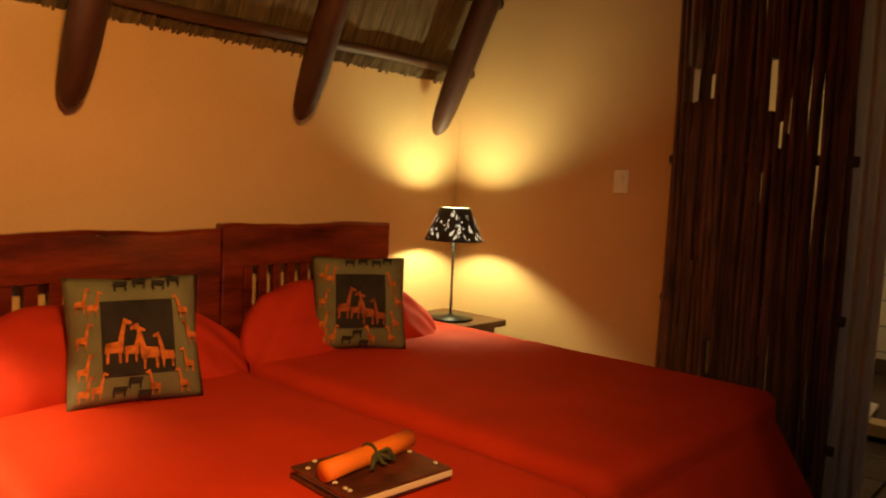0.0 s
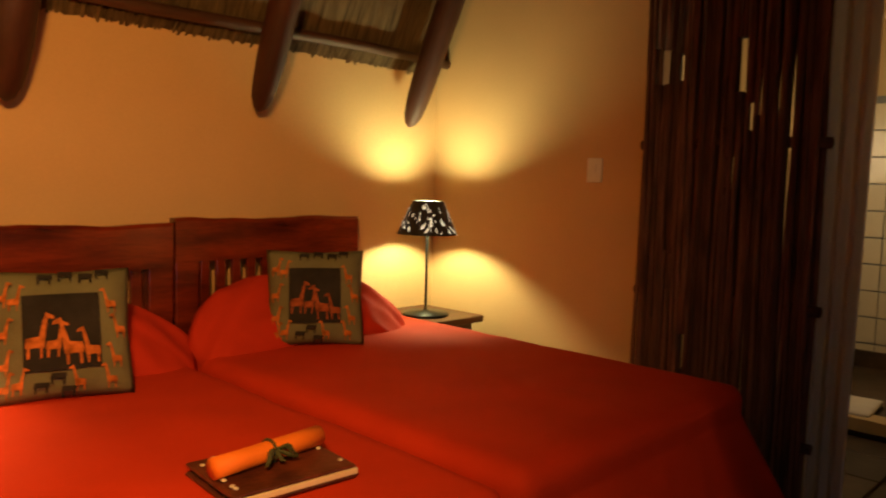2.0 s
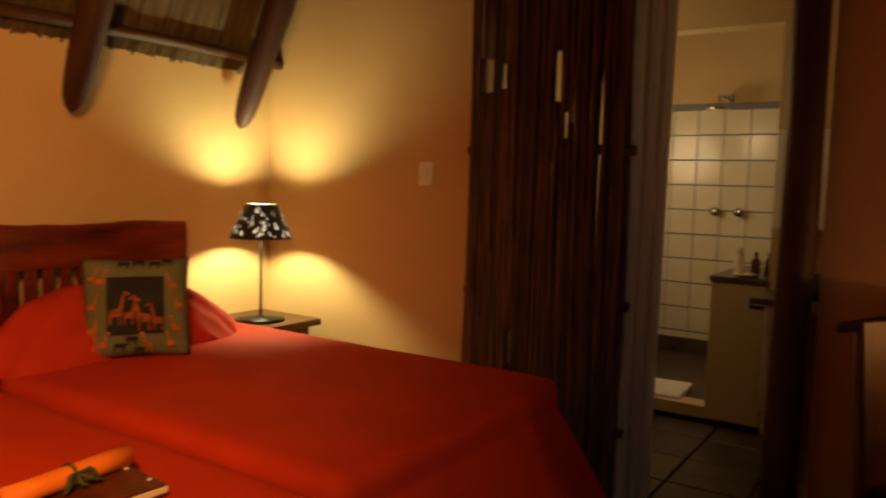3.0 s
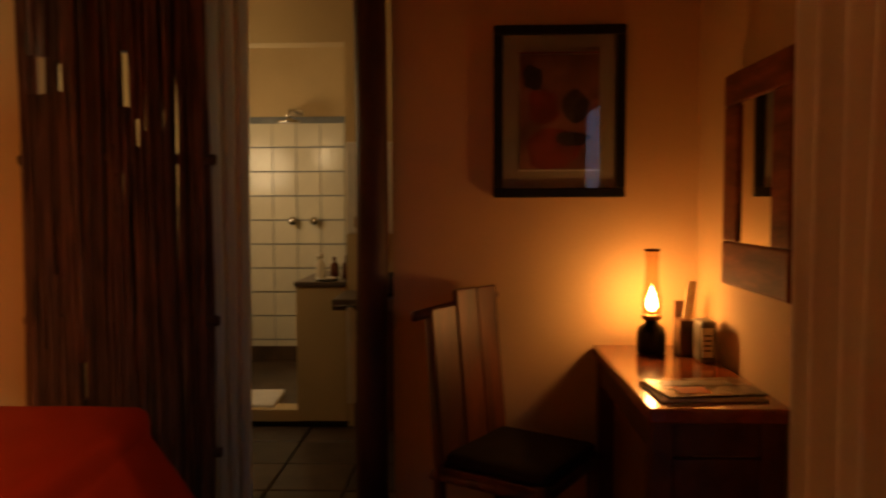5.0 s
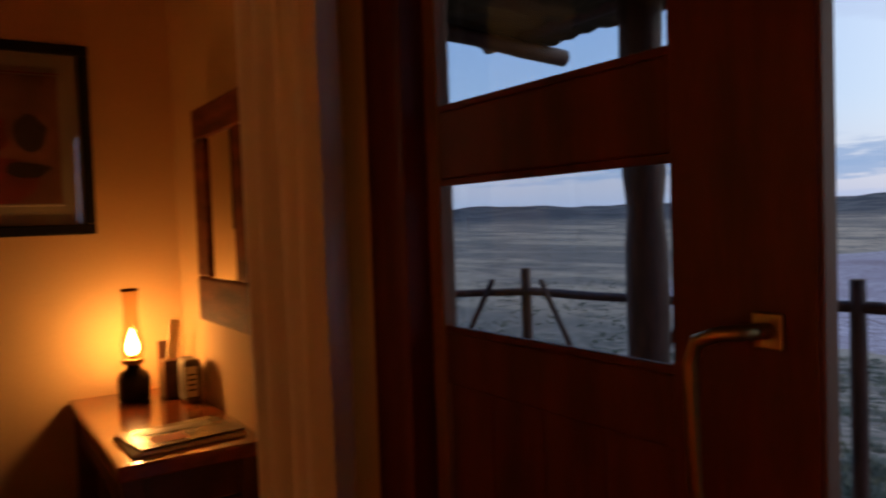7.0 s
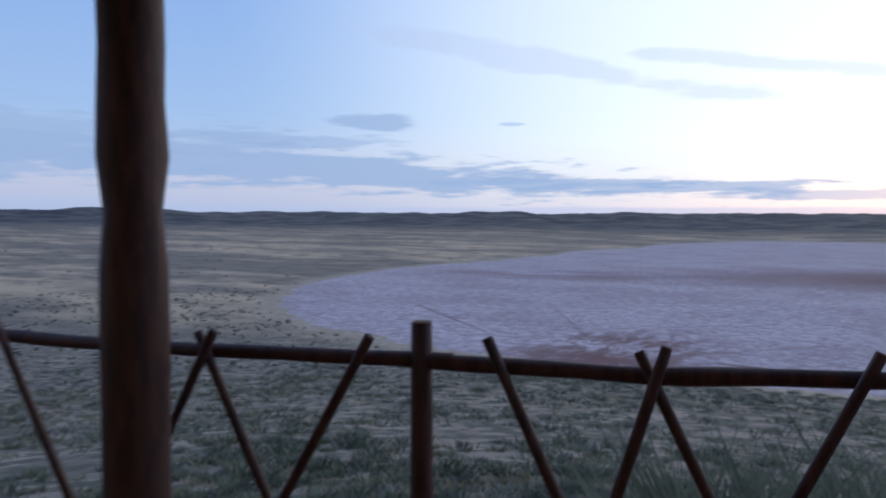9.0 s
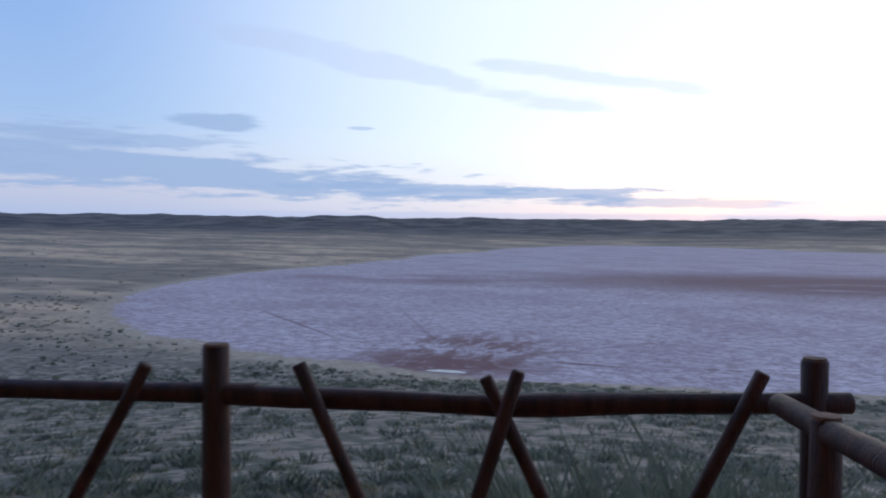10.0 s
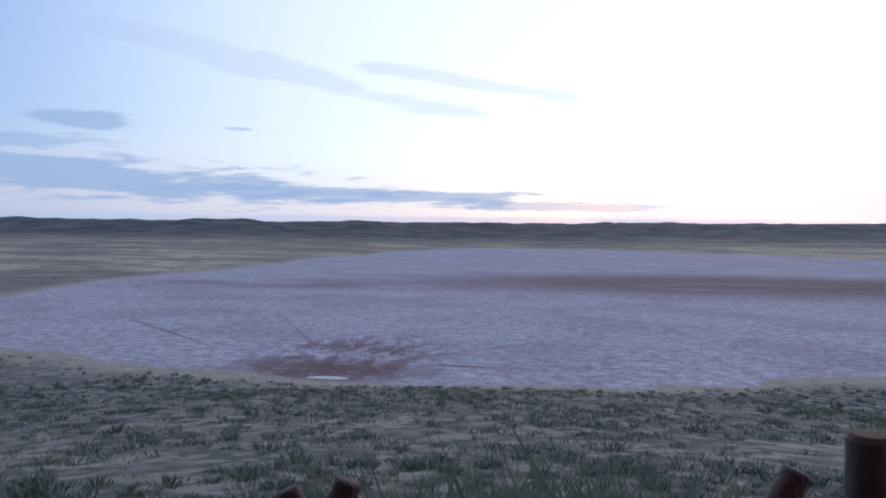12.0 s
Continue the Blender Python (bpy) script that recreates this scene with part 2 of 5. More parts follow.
TWINE = mat("olive_ribbon", (0.055, 0.060, 0.015), 0.8, var=0.3, scale=20, bump=0.3)
SHELLS = mat("pale_beads", (0.70, 0.64, 0.55), 0.4, var=0.1, bump=0)
MATB = mat("mount_board", (0.34, 0.29, 0.22), 0.9, var=0.04, scale=10, bump=0.1)
ART_RED = mat("red_wash", (0.30, 0.042, 0.025), 0.9, var=0.4, scale=9, fine=50, bump=0.05)
ART_BG = mat("faded_wash", (0.34, 0.14, 0.085), 0.9, var=0.4, scale=6, fine=40, bump=0.05)
ART_DARK = mat("dark_ink", (0.06, 0.035, 0.03), 0.9, var=0.4, scale=9, bump=0.05)
MIRROR = mat("mirror", (0.9, 0.9, 0.88), 0.01, 1.0, var=0.0, bump=0)
GLASS = glass_mat("clear_glass", (0.93, 0.95, 0.96))
CHIMNEY = glass_mat("lamp_chimney_glass", (0.86, 0.74, 0.60), 0.04, 1.0)
FLAME = glow_mat("flame", (1.0, 0.62, 0.22), 38.0)
MAGAZ = mat("magazine_cover", (0.24, 0.19, 0.13), 0.25, var=0.6, scale=14, fine=60, bump=0.03)
BOXP = mat("printed_tin", (0.20, 0.17, 0.13), 0.4, var=0.5, scale=22, fine=80, bump=0.05)
LOG = mat("creosoted_log", (0.10, 0.030, 0.017), 0.62, var=0.4, scale=5, stretch=(6, 6, 1), fine=40, bump=0.6)
LOG_END = mat("cut_log_end", (0.24, 0.12, 0.07), 0.8, var=0.3, scale=14, bump=0.3)
DECK = mat("deck_board", (0.13, 0.085, 0.06), 0.7, var=0.3, scale=3, stretch=(1, 8, 8), fine=30, bump=0.3, random_piece=0.2)
VERANDA = mat("veranda_thatch", (0.10, 0.065, 0.035), 0.9, var=0.4, scale=8, stretch=(1, 12, 1), fine=30, bump=0.8)
BUSH = mat("grey_green_scrub", (0.245, 0.235, 0.145), 0.9, var=0.4, scale=0.7, fine=6, bump=0)
BUSH_PALE = mat("pale_dry_grass", (0.42, 0.33, 0.17), 0.9, var=0.3, scale=0.6, fine=6, bump=0)
CERAMIC = mat("dark_basin", (0.06, 0.05, 0.045), 0.25, var=0.2, scale=12, bump=0.1)
COUNTER = mat("bathroom_counter", (0.14, 0.10, 0.07), 0.35, var=0.3, scale=8, bump=0.1)

# ---- building helpers ----


def part(name, bm, material, parent=None, label="", smooth=False):
    me = bpy.data.meshes.new(name)
    bm.normal_update()
    bm.to_mesh(me)
    bm.free()
    for m in (material if isinstance(material, (list, tuple)) else [material]):
        me.materials.append(m)
    if smooth:
        for p in me.polygons:
            p.use_smooth = True
    ob = new(name, me)
    if parent:
        ob.parent = parent
    if label:
        ob["label"] = label
    return ob


def thing(name, at, label, category, group="", rz=0.0):
    ob = new(name)
    ob.location, ob.rotation_euler = at, (0, 0, radians(rz))
    return tagged(ob, label, category, group)


def structure(ob, label=""):
    return tagged(ob, label, "", "", "structure")


def box(size, at=(0, 0, 0), bevel=0.004, seg=2, bm=None, rot=None):
    out = bm or bmesh.new()
    t = bmesh.new()
    bmesh.ops.create_cube(t, size=1.0)
    bmesh.ops.scale(t, vec=size, verts=t.verts)
    if bevel:
        bmesh.ops.bevel(t, geom=t.edges[:], offset=min(bevel, min(size) * 0.45), segments=seg, affect="EDGES", profile=0.5)
    if rot is not None:
        bmesh.ops.rotate(t, cent=(0, 0, 0), matrix=rot, verts=t.verts)
    bmesh.ops.translate(t, vec=at, verts=t.verts)
    me = bpy.data.meshes.new("tmp")
    t.to_mesh(me)
    t.free()
    out.from_mesh(me)
    bpy.data.meshes.remove(me)
    return out


def span(x0, x1, y0, y1, z0, z1, bevel=0.0, bm=None):
    return box((x1 - x0, y1 - y0, z1 - z0), ((x0 + x1) / 2, (y0 + y1) / 2, (z0 + z1) / 2), bevel, 2, bm)


def tube(points, radii, sides=12, bm=None, wobble=0.0, seed=0.0, caps=True):
    """A round limb along a polyline with a radius at each point."""
    bm = bm or bmesh.new()
    pts = [Vector(p) for p in points]
    rings = []
    for i, p in enumerate(pts):
        d = (pts[min(i + 1, len(pts) - 1)] - pts[max(i - 1, 0)]).normalized()
        up = Vector((0, 0, 1)) if abs(d.z) < 0.9 else Vector((1, 0, 0))
        a = d.cross(up).normalized()
        b = d.cross(a).normalized()
        r = radii[i] if isinstance(radii, (list, tuple)) else radii
        ring = []
        for k in range(sides):
            w = 2 * math.pi * k / sides
            rr = r * (1 + wobble * noise.noise((math.cos(w) * 1.3 + seed, math.sin(w) * 1.3, p.length * 6)))
            ring.append(bm.verts.new(p + a * math.cos(w) * rr + b * math.sin(w) * rr))
        rings.append(ring)
    for r0, r1 in zip(rings, rings[1:]):
        for k in range(sides):
            bm.faces.new((r0[k], r0[(k + 1) % sides], r1[(k + 1) % sides], r1[k]))
    if caps:
        bm.faces.new(rings[0][::-1])
        bm.faces.new(rings[-1])
    return bm


def lathe(profile, sides=24, at=(0, 0, 0), bm=None, closed=True):
    bm = bm or bmesh.new()
    rings = []
    for r, z in profile:
        rings.append([bm.verts.new((at[0] + r * math.cos(2 * math.pi * k / sides), at[1] + r * math.sin(2 * math.pi * k / sides), at[2] + z))
                      for k in range(sides)])
    for r0, r1 in zip(rings, rings[1:]):
        for k in range(sides):
            bm.faces.new((r0[k], r0[(k + 1) % sides], r1[(k + 1) % sides], r1[k]))
    if closed:
        bm.faces.new(rings[0][::-1])
        bm.faces.new(rings[-1])
    return bm


def soft_box(half, r, cuts=22, lump=0.0, freq=3.0, seed=0.0):
    """A rounded block with slightly uneven faces."""
    bm = bmesh.new()
    bmesh.ops.create_cube(bm, size=2.0)
    bmesh.ops.subdivide_edges(bm, edges=bm.edges[:], cuts=cuts, use_grid_fill=True)
    for v in bm.verts:
        p = Vector((v.co.x * half[0], v.co.y * half[1], v.co.z * half[2]))
        q = Vector([max(-(h - r), min(h - r, c)) for c, h in zip(p, half)])
        d = p - q
        p = q + d.normalized() * min(r, d.length) if d.length > 1e-6 else p
        n = noise.noise((p.x * freq + seed, p.y * freq, p.z * freq))
        v.co = p + (p - q * 0.6).normalized() * lump * n
    return bm


def pillow_z(u, v, thick):
    return thick * max(0.0, (1 - abs(u) ** 2.6)) ** 0.5 * max(0.0, (1 - abs(v) ** 2.6)) ** 0.5


def pillow(w, h, thick, n=20, seed=0.0, lump=0.012):
    """A stuffed cushion in its own xz plane, with pinched corners, front towards -y."""
    bm = bmesh.new()
    for side in (-1, 1):
        grid = []
        for i in range(n + 1):
            row = []
            for k in range(n + 1):
                u, v = 2 * i / n - 1, 2 * k / n - 1
                pin = 1 - 0.06 * (1 - abs(u * v))
                d = pillow_z(u, v, thick) + (lump * noise.noise((u * 2.2 + seed, v * 2.2, side)) if abs(u) < 1 and abs(v) < 1 else 0)
                row.append(bm.verts.new((u * w / 2 * pin, side * d, v * h / 2 * pin)))
            grid.append(row)
        for i in range(n):
            for k in range(n):
                q = (grid[i][k], grid[i + 1][k], grid[i + 1][k + 1], grid[i][k + 1])
                bm.faces.new(q if side < 0 else q[::-1])
    bmesh.ops.remove_doubles(bm, verts=bm.verts, dist=1e-4)
    return bm


def drape(x0, x1, y, z0, z1, folds, depth, along="x", n=90, seed=0.0, rows=10, spread=0.0):
    """A hanging cloth with folds and a real thickness."""
    bm = bmesh.new()
    rings = []
    for j in range(rows + 1):
        z = z0 + (z1 - z0) * j / rows
        line = []
        for i in range(n + 1):
            s = i / n
            c = x0 + (x1 - x0) * s + spread * (1 - j / rows) * (s - 0.5)
            d = depth * (math.sin(s * folds * 2 * math.pi + seed + 0.5 * math.sin(z * 1.3)) + 0.4 * noise.noise((s * folds * 2, z * 0.8, seed)))
            line.append((c, y + d, z) if along == "x" else (y + d, c, z))
        rings.append(line)
    for off in (0.0, 0.004):
        g = [[bm.verts.new((p[0] + (0 if along == "x" else off), p[1] + (off if along == "x" else 0), p[2])) for p in line] for line in rings]
        for j in range(rows):
            for i in range(n):
                bm.faces.new((g[j][i], g[j][i + 1], g[j + 1][i + 1], g[j + 1][i]))
    return bm


# ---- room shell ----
YB, YF, XR, XL = 3.93, 0.0, 0.0, -4.6     # inner faces: back, front, right, left
EAVE, RIDGE_Y, RIDGE_Z, FRONT_Z = 1.91, 1.95, 5.87, 2.62

structure(part("floor_slab", span(XL - 0.3, XR + 3.3, YF - 0.2, YB + 0.2, -0.2, -0.012), GROUT), "dark grout bed under slate floor")
structure(part("wall_north", span(XL - 0.2, XR + 0.2, YB, YB + 0.2, -0.2, EAVE), PLASTER), "ochre plastered bedroom wall behind the headboards")


def gable(name, x0, x1, ys, z0, material):
    """A wall across the roof's section between two y, its top under the thatch."""
    bm = bmesh.new()
    tops = [(y, min(roof_z(y), 6.0) + 0.02) for y in ys]
    ring = [(ys[0], z0)] + [(ys[-1], z0)] + tops[::-1]
    a = [bm.verts.new((x0, y, z)) for y, z in ring]
    b = [bm.verts.new((x1, y, z)) for y, z in ring]
    bm.faces.new(a[::-1])
    bm.faces.new(b)
    for i in range(len(a)):
        k = (i + 1) % len(a)
        bm.faces.new((a[i], a[k], b[k], b[i]))
    bmesh.ops.recalc_face_normals(bm, faces=bm.faces[:])
    return structure(part(name, bm, material), "ochre plastered gable wall of the bedroom")


def roof_z(y):
    if y >= RIDGE_Y:
        return RIDGE_Z - (y - RIDGE_Y) * (RIDGE_Z - EAVE) / (YB - RIDGE_Y)
    return RIDGE_Z - (RIDGE_Y - y) * (RIDGE_Z - FRONT_Z) / (RIDGE_Y - YF)


DOOR_Y0, DOOR_Y1, DOOR_TOP = 1.17, 2.59, 2.42
gable("wall_west", XL - 0.2, XL, (YF, RIDGE_Y, YB), -0.2, PLASTER)
gable("wall_east_1", XR, XR + 0.16, (DOOR_Y1, YB), -0.2, PLASTER)
gable("wall_east_2", XR, XR + 0.16, (YF - 0.0, DOOR_Y0), -0.2, PLASTER)
gable("wall_east_3", XR, XR + 0.16, (DOOR_Y0, RIDGE_Y, DOOR_Y1), DOOR_TOP, PLASTER)

LEAF_X0, LEAF_X1, OPEN_X = -2.452, -1.70, -3.35
structure(part("wall_south_1", span(-1.56, XR + 0.16, YF - 0.085, YF, -0.2, FRONT_Z), PLASTER), "ochre plastered wall with the mirror")
structure(part("wall_south_2", span(XL - 0.2, OPEN_X - 0.1, YF - 0.085, YF, -0.2, FRONT_Z), PLASTER), "ochre plastered wall beside the doorway")
structure(part("wall_south_3", span(OPEN_X - 0.1, -1.56, YF - 0.085, YF, 2.13, FRONT_Z), PLASTER), "ochre plaster over the doorway")

# thatch slopes, thick, uneven underside
def thatch_slope(name, y0, z0, y1, z1, material, x0=XL - 0.3, x1=XR + 0.3, thick=0.22, n=150, rows=26, rough=0.02):
    bm = bmesh.new()
    d = Vector((0, y1 - y0, z1 - z0))
    nrm = Vector((0, -(z1 - z0), y1 - y0)).normalized()
    if nrm.z < 0:
        nrm = -nrm
    low, high = [], []
    for j in range(rows + 1):
        a, b = [], []
        for i in range(n + 1):
            x = x0 + (x1 - x0) * i / n
            p = Vector((x, y0, z0)) + d * (j / rows)
            k = rough * (noise.noise((x * 16, j * 0.25, 2)) + 0.6 * noise.noise((x * 45, j * 0.5, 7)))
            a.append(bm.verts.new(p + nrm * k))
            b.append(bm.verts.new(p + nrm * thick))
        low.append(a)
        high.append(b)
    for j in range(rows):
        for i in range(n):
            bm.faces.new((low[j][i], low[j + 1][i], low[j + 1][i + 1], low[j][i + 1]))
            bm.faces.new((high[j][i], high[j][i + 1], high[j + 1][i + 1], high[j + 1][i]))
    for j in (0, rows):
        for i in range(n):
            bm.faces.new((low[j][i], low[j][i + 1], high[j][i + 1], high[j][i]))
    return structure(part(name, bm, material), "grass thatch on dark poles")


thatch_slope("ceiling_thatch_back", YB + 0.10, EAVE - 0.19, RIDGE_Y, RIDGE_Z, THATCH)
thatch_slope("ceiling_thatch_front", YF - 0.10, FRONT_Z - 0.16, RIDGE_Y, RIDGE_Z + 0.01, THATCH, n=80)
thatch_slope("veranda_ceiling", -2.42, 2.40, YF - 0.17, 2.60, VERANDA, n=80, x0=XL - 0.3, x1=0.95, rough=0.03)

# thatch butt ends along the wall top, a ragged fringe
bm = bmesh.new()
for i in range(520):
    x = XL + (XR - XL) * (i + random.random()) / 520
    z = EAVE + 0.05 + random.uniform(-0.012, 0.012)
    tube([(x, YB - 0.003, z - 0.045 - random.random() * 0.012), (x + random.uniform(-0.01, 0.01), YB - 0.075, z + 0.03)], 0.006, 4, bm)
structure(part("trim_thatch_fringe", bm, THATCH), "ragged straw ends along the wall top")

for i, (x, tip) in enumerate(((-3.10, 1.55), (-2.20, 1.556), (-1.21, 1.605), (-0.30, 1.605))):
    pts, rad = [], []
    for s, r in ((0.0, 0.012), (0.02, 0.038), (0.06, 0.058), (0.13, 0.070), (0.24, 0.078), (0.5, 0.082), (1.0, 0.084), (2.2, 0.084), (3.9, 0.08)):
        pts.append((x + 0.02 * math.sin(s * 2 + i), YB - 0.10 - s * 0.447, tip + s * 0.894))
        rad.append(r * 0.80)
    r = thing("roof_rafter", (0, 0, 0), "dark varnished gum-pole rafter with rounded tip", "rafter", "rafters under the thatch")
    part("pole", tube(pts, rad, 16, None, 0.10, i * 3.1), RAFTER, r, smooth=True)
for k in range(8):
    s = 0.09 + k * 0.40
    y, z = YB - s * 0.447 - 0.035, EAVE + s * 0.894 - 0.02
    p = thing("roof_purlin", (0, 0, 0), "thin dark horizontal lath pole under thatch", "purlin", "laths under the thatch")
    part("pole", tube([(XL + j * (XR - XL) / 8, y, z + 0.008 * math.sin(j * 2.1 + k)) for j in range(9)], 0.026, 8, None, 0.15, k), PURLIN, p, smooth=True)
# front-side rafters stay out of sight but carry the roof
for i, x in enumerate((-3.0, -1.4, -0.3)):
    r = thing("roof_rafter", (0, 0, 0), "dark varnished gum-pole rafter", "rafter", "rafters under the thatch")
    part("pole", tube([(x, 0.03, FRONT_Z - 0.06), (x, RIDGE_Y, RIDGE_Z - 0.10)], 0.07, 12, None, 0.08, i), RAFTER, r, smooth=True)

# ---- beds ----


def bed(x0, x1, y0, y1, label, seed, hang_out, lift=0.0):
    cx, cy = (x0 + x1) / 2, (y0 + y1) / 2
    b = thing("bed", (cx, cy, 0), label, "bed", "twin beds")
    bm = soft_box(((x1 - x0) / 2, (y1 - y0) / 2, 0.27), 0.055, 44, 0.010, 2.6, seed)
    for v in bm.verts:
        v.co.z += 0.372 + lift
        drop = max(0.0, 0.56 - v.co.z)
        ang = math.atan2(v.co.y, v.co.x)
        rip = 0.030 * drop * math.sin(ang * 22 + seed + 2 * math.sin(ang * 5))
        out = 0.40 * drop + rip
        if hang_out * v.co.x > 0:
            v.co.x += math.copysign(min(1.0, abs(v.co.x) / ((x1 - x0) / 2 - 0.08)) ** 3 * out, v.co.x)
        if v.co.y < 0:
            v.co.y -= min(1.0, -v.co.y / ((y1 - y0) / 2 - 0.08)) ** 3 * out
        # shallow creases across the top
        if v.co.z > 0.60:
            v.co.z += 0.004 * noise.noise((v.co.x * 7 + seed, v.co.y * 2.2, 4)) + 0.0025 * noise.noise((v.co.x * 3, v.co.y * 11, seed))
    part("bedspread", bm, SPREAD, b, "plain red cotton bedspread hanging low", smooth=True)
    part("bed_base", box((x1 - x0 - 0.14, y1 - y0 - 0.14, 0.24), (0, 0, 0.14), 0.01), NIGHT, b)
    for lx in (-1, 1):
        for ly in (-1, 1):
            part("leg", box((0.07, 0.07, 0.06), (lx * ((x1 - x0) / 2 - 0.14), ly * ((y1 - y0) / 2 - 0.14), 0.018), 0.005), NIGHT, b)
    return b


def headboard(x0, x1, y, top, seed):
    cx, w = (x0 + x1) / 2, x1 - x0
    h = thing("headboard", (cx, y, 0), "reddish varnished slab headboard with live top edge and slats", "headboard", "wooden headboards")
    bm = bmesh.new()
    n = 24
    zs = [top + 0.004 * math.sin(i * 0.45 + seed) + 0.006 * noise.noise((i * 0.3, seed, 0)) for i in range(n + 1)]
    ring = []
    for dy, dz in ((-0.028, 0.0), (-0.022, 0.014), (0.022, 0.014), (0.028, 0.0)):
        ring.append([bm.verts.new((-w / 2 + w * i / n, dy, zs[i] + dz - 0.014)) for i in range(n + 1)])
    lo_f = [bm.verts.new((-w / 2 + w * i / n, -0.028, top - 0.175)) for i in range(n + 1)]
    lo_b = [bm.verts.new((-w / 2 + w * i / n, 0.028, top - 0.175)) for i in range(n + 1)]
    loop = [lo_f] + ring + [lo_b]
    for a, b in zip(loop, loop[1:] + loop[:1]):
        for i in range(n):
            bm.faces.new((a[i], a[i + 1], b[i + 1], b[i]))
    for i in (0, n):
        bm.faces.new([l[i] for l in loop])
    bmesh.ops.recalc_face_normals(bm, faces=bm.faces[:])
    part("top_board", bm, HEADBOARD, h, "thick live-edge plank with a glossy varnish")
    part("bottom_rail", box((w, 0.05, 0.5), (0, 0, top - 0.65), 0.006), HEADBOARD, h)
    for sx in (-1, 1):
        part("post", box((0.10, 0.058, top - 0.17), (sx * (w / 2 - 0.05), 0, (top - 0.17) / 2), 0.006), HEADBOARD, h)
    inner = w - 0.20
    m = 10
    for k in range(m):
        part("slat", box((inner / m * 0.56, 0.024, 0.24), (-inner / 2 + inner * (k + 0.5) / m, 0, top - 0.29), 0.004), HEADBOARD, h)
    return h


bed(-1.672, -0.45, 1.93, 3.72, "single bed under a smooth red bedspread near the wall", 1.0, 1, 0.018)
bed(-2.70, -1.700, 1.93, 3.72, "single bed under a red bedspread holding a leather folder", 5.0, -1)
headboard(-1.60, -0.67, 3.80, 1.145, 0.5)
headboard(-2.62, -1.61, 3.80, 1.125, 3.0)


def bed_pillow(x, y, z, rz, seed, label):
    """A pillow inside a loose sham whose ends droop forward on the bed, with gathered creases."""
    p = thing("bed_pillow", (x, y, z), label, "pillow", "red bed pillows", rz)
    bm = pillow(1.06, 0.42, 0.13, 40, seed, 0.020)
    bmesh.ops.rotate(bm, cent=(0, 0, 0), matrix=Matrix.Rotation(radians(-42), 3, "X"), verts=bm.verts)
    for v in bm.verts:
        u = abs(v.co.x) / 0.53
        v.co.z += 0.010 * math.sin(v.co.x * 46 + v.co.z * 14 + seed) * max(0.0, u - 0.35) - 0.19 * u ** 3
        v.co.y -= 0.20 * u ** 4
        v.co.z += 0.012 * noise.noise((v.co.x * 9 + seed, v.co.y * 6, v.co.z * 6))
    part("sham", bm, SPREAD_PILLOW, p, smooth=True)
    return p


bed_pillow(-1.165, 3.55, 0.745, 0, 1.5, "plump red pillow propped on the wooden headboard")
bed_pillow(-2.19, 3.55, 0.73, 2, 7.5, "plump red pillow with drooping corner on the bed")

# long-necked animal motif in unit coordinates
MOTIF = (((-.17, .0), (-.12, .0), (-.10, .25), (-.16, .25)), ((.09, .0), (.13, .0), (.14, .25), (.08, .25)),
         ((-.20, .23), (.17, .22), (.20, .48), (-.17, .44)), ((.07, .44), (.19, .46), (.26, .90), (.19, .90)),
         ((.18, .86), (.38, .83), (.37, .90), (.22, .98)))


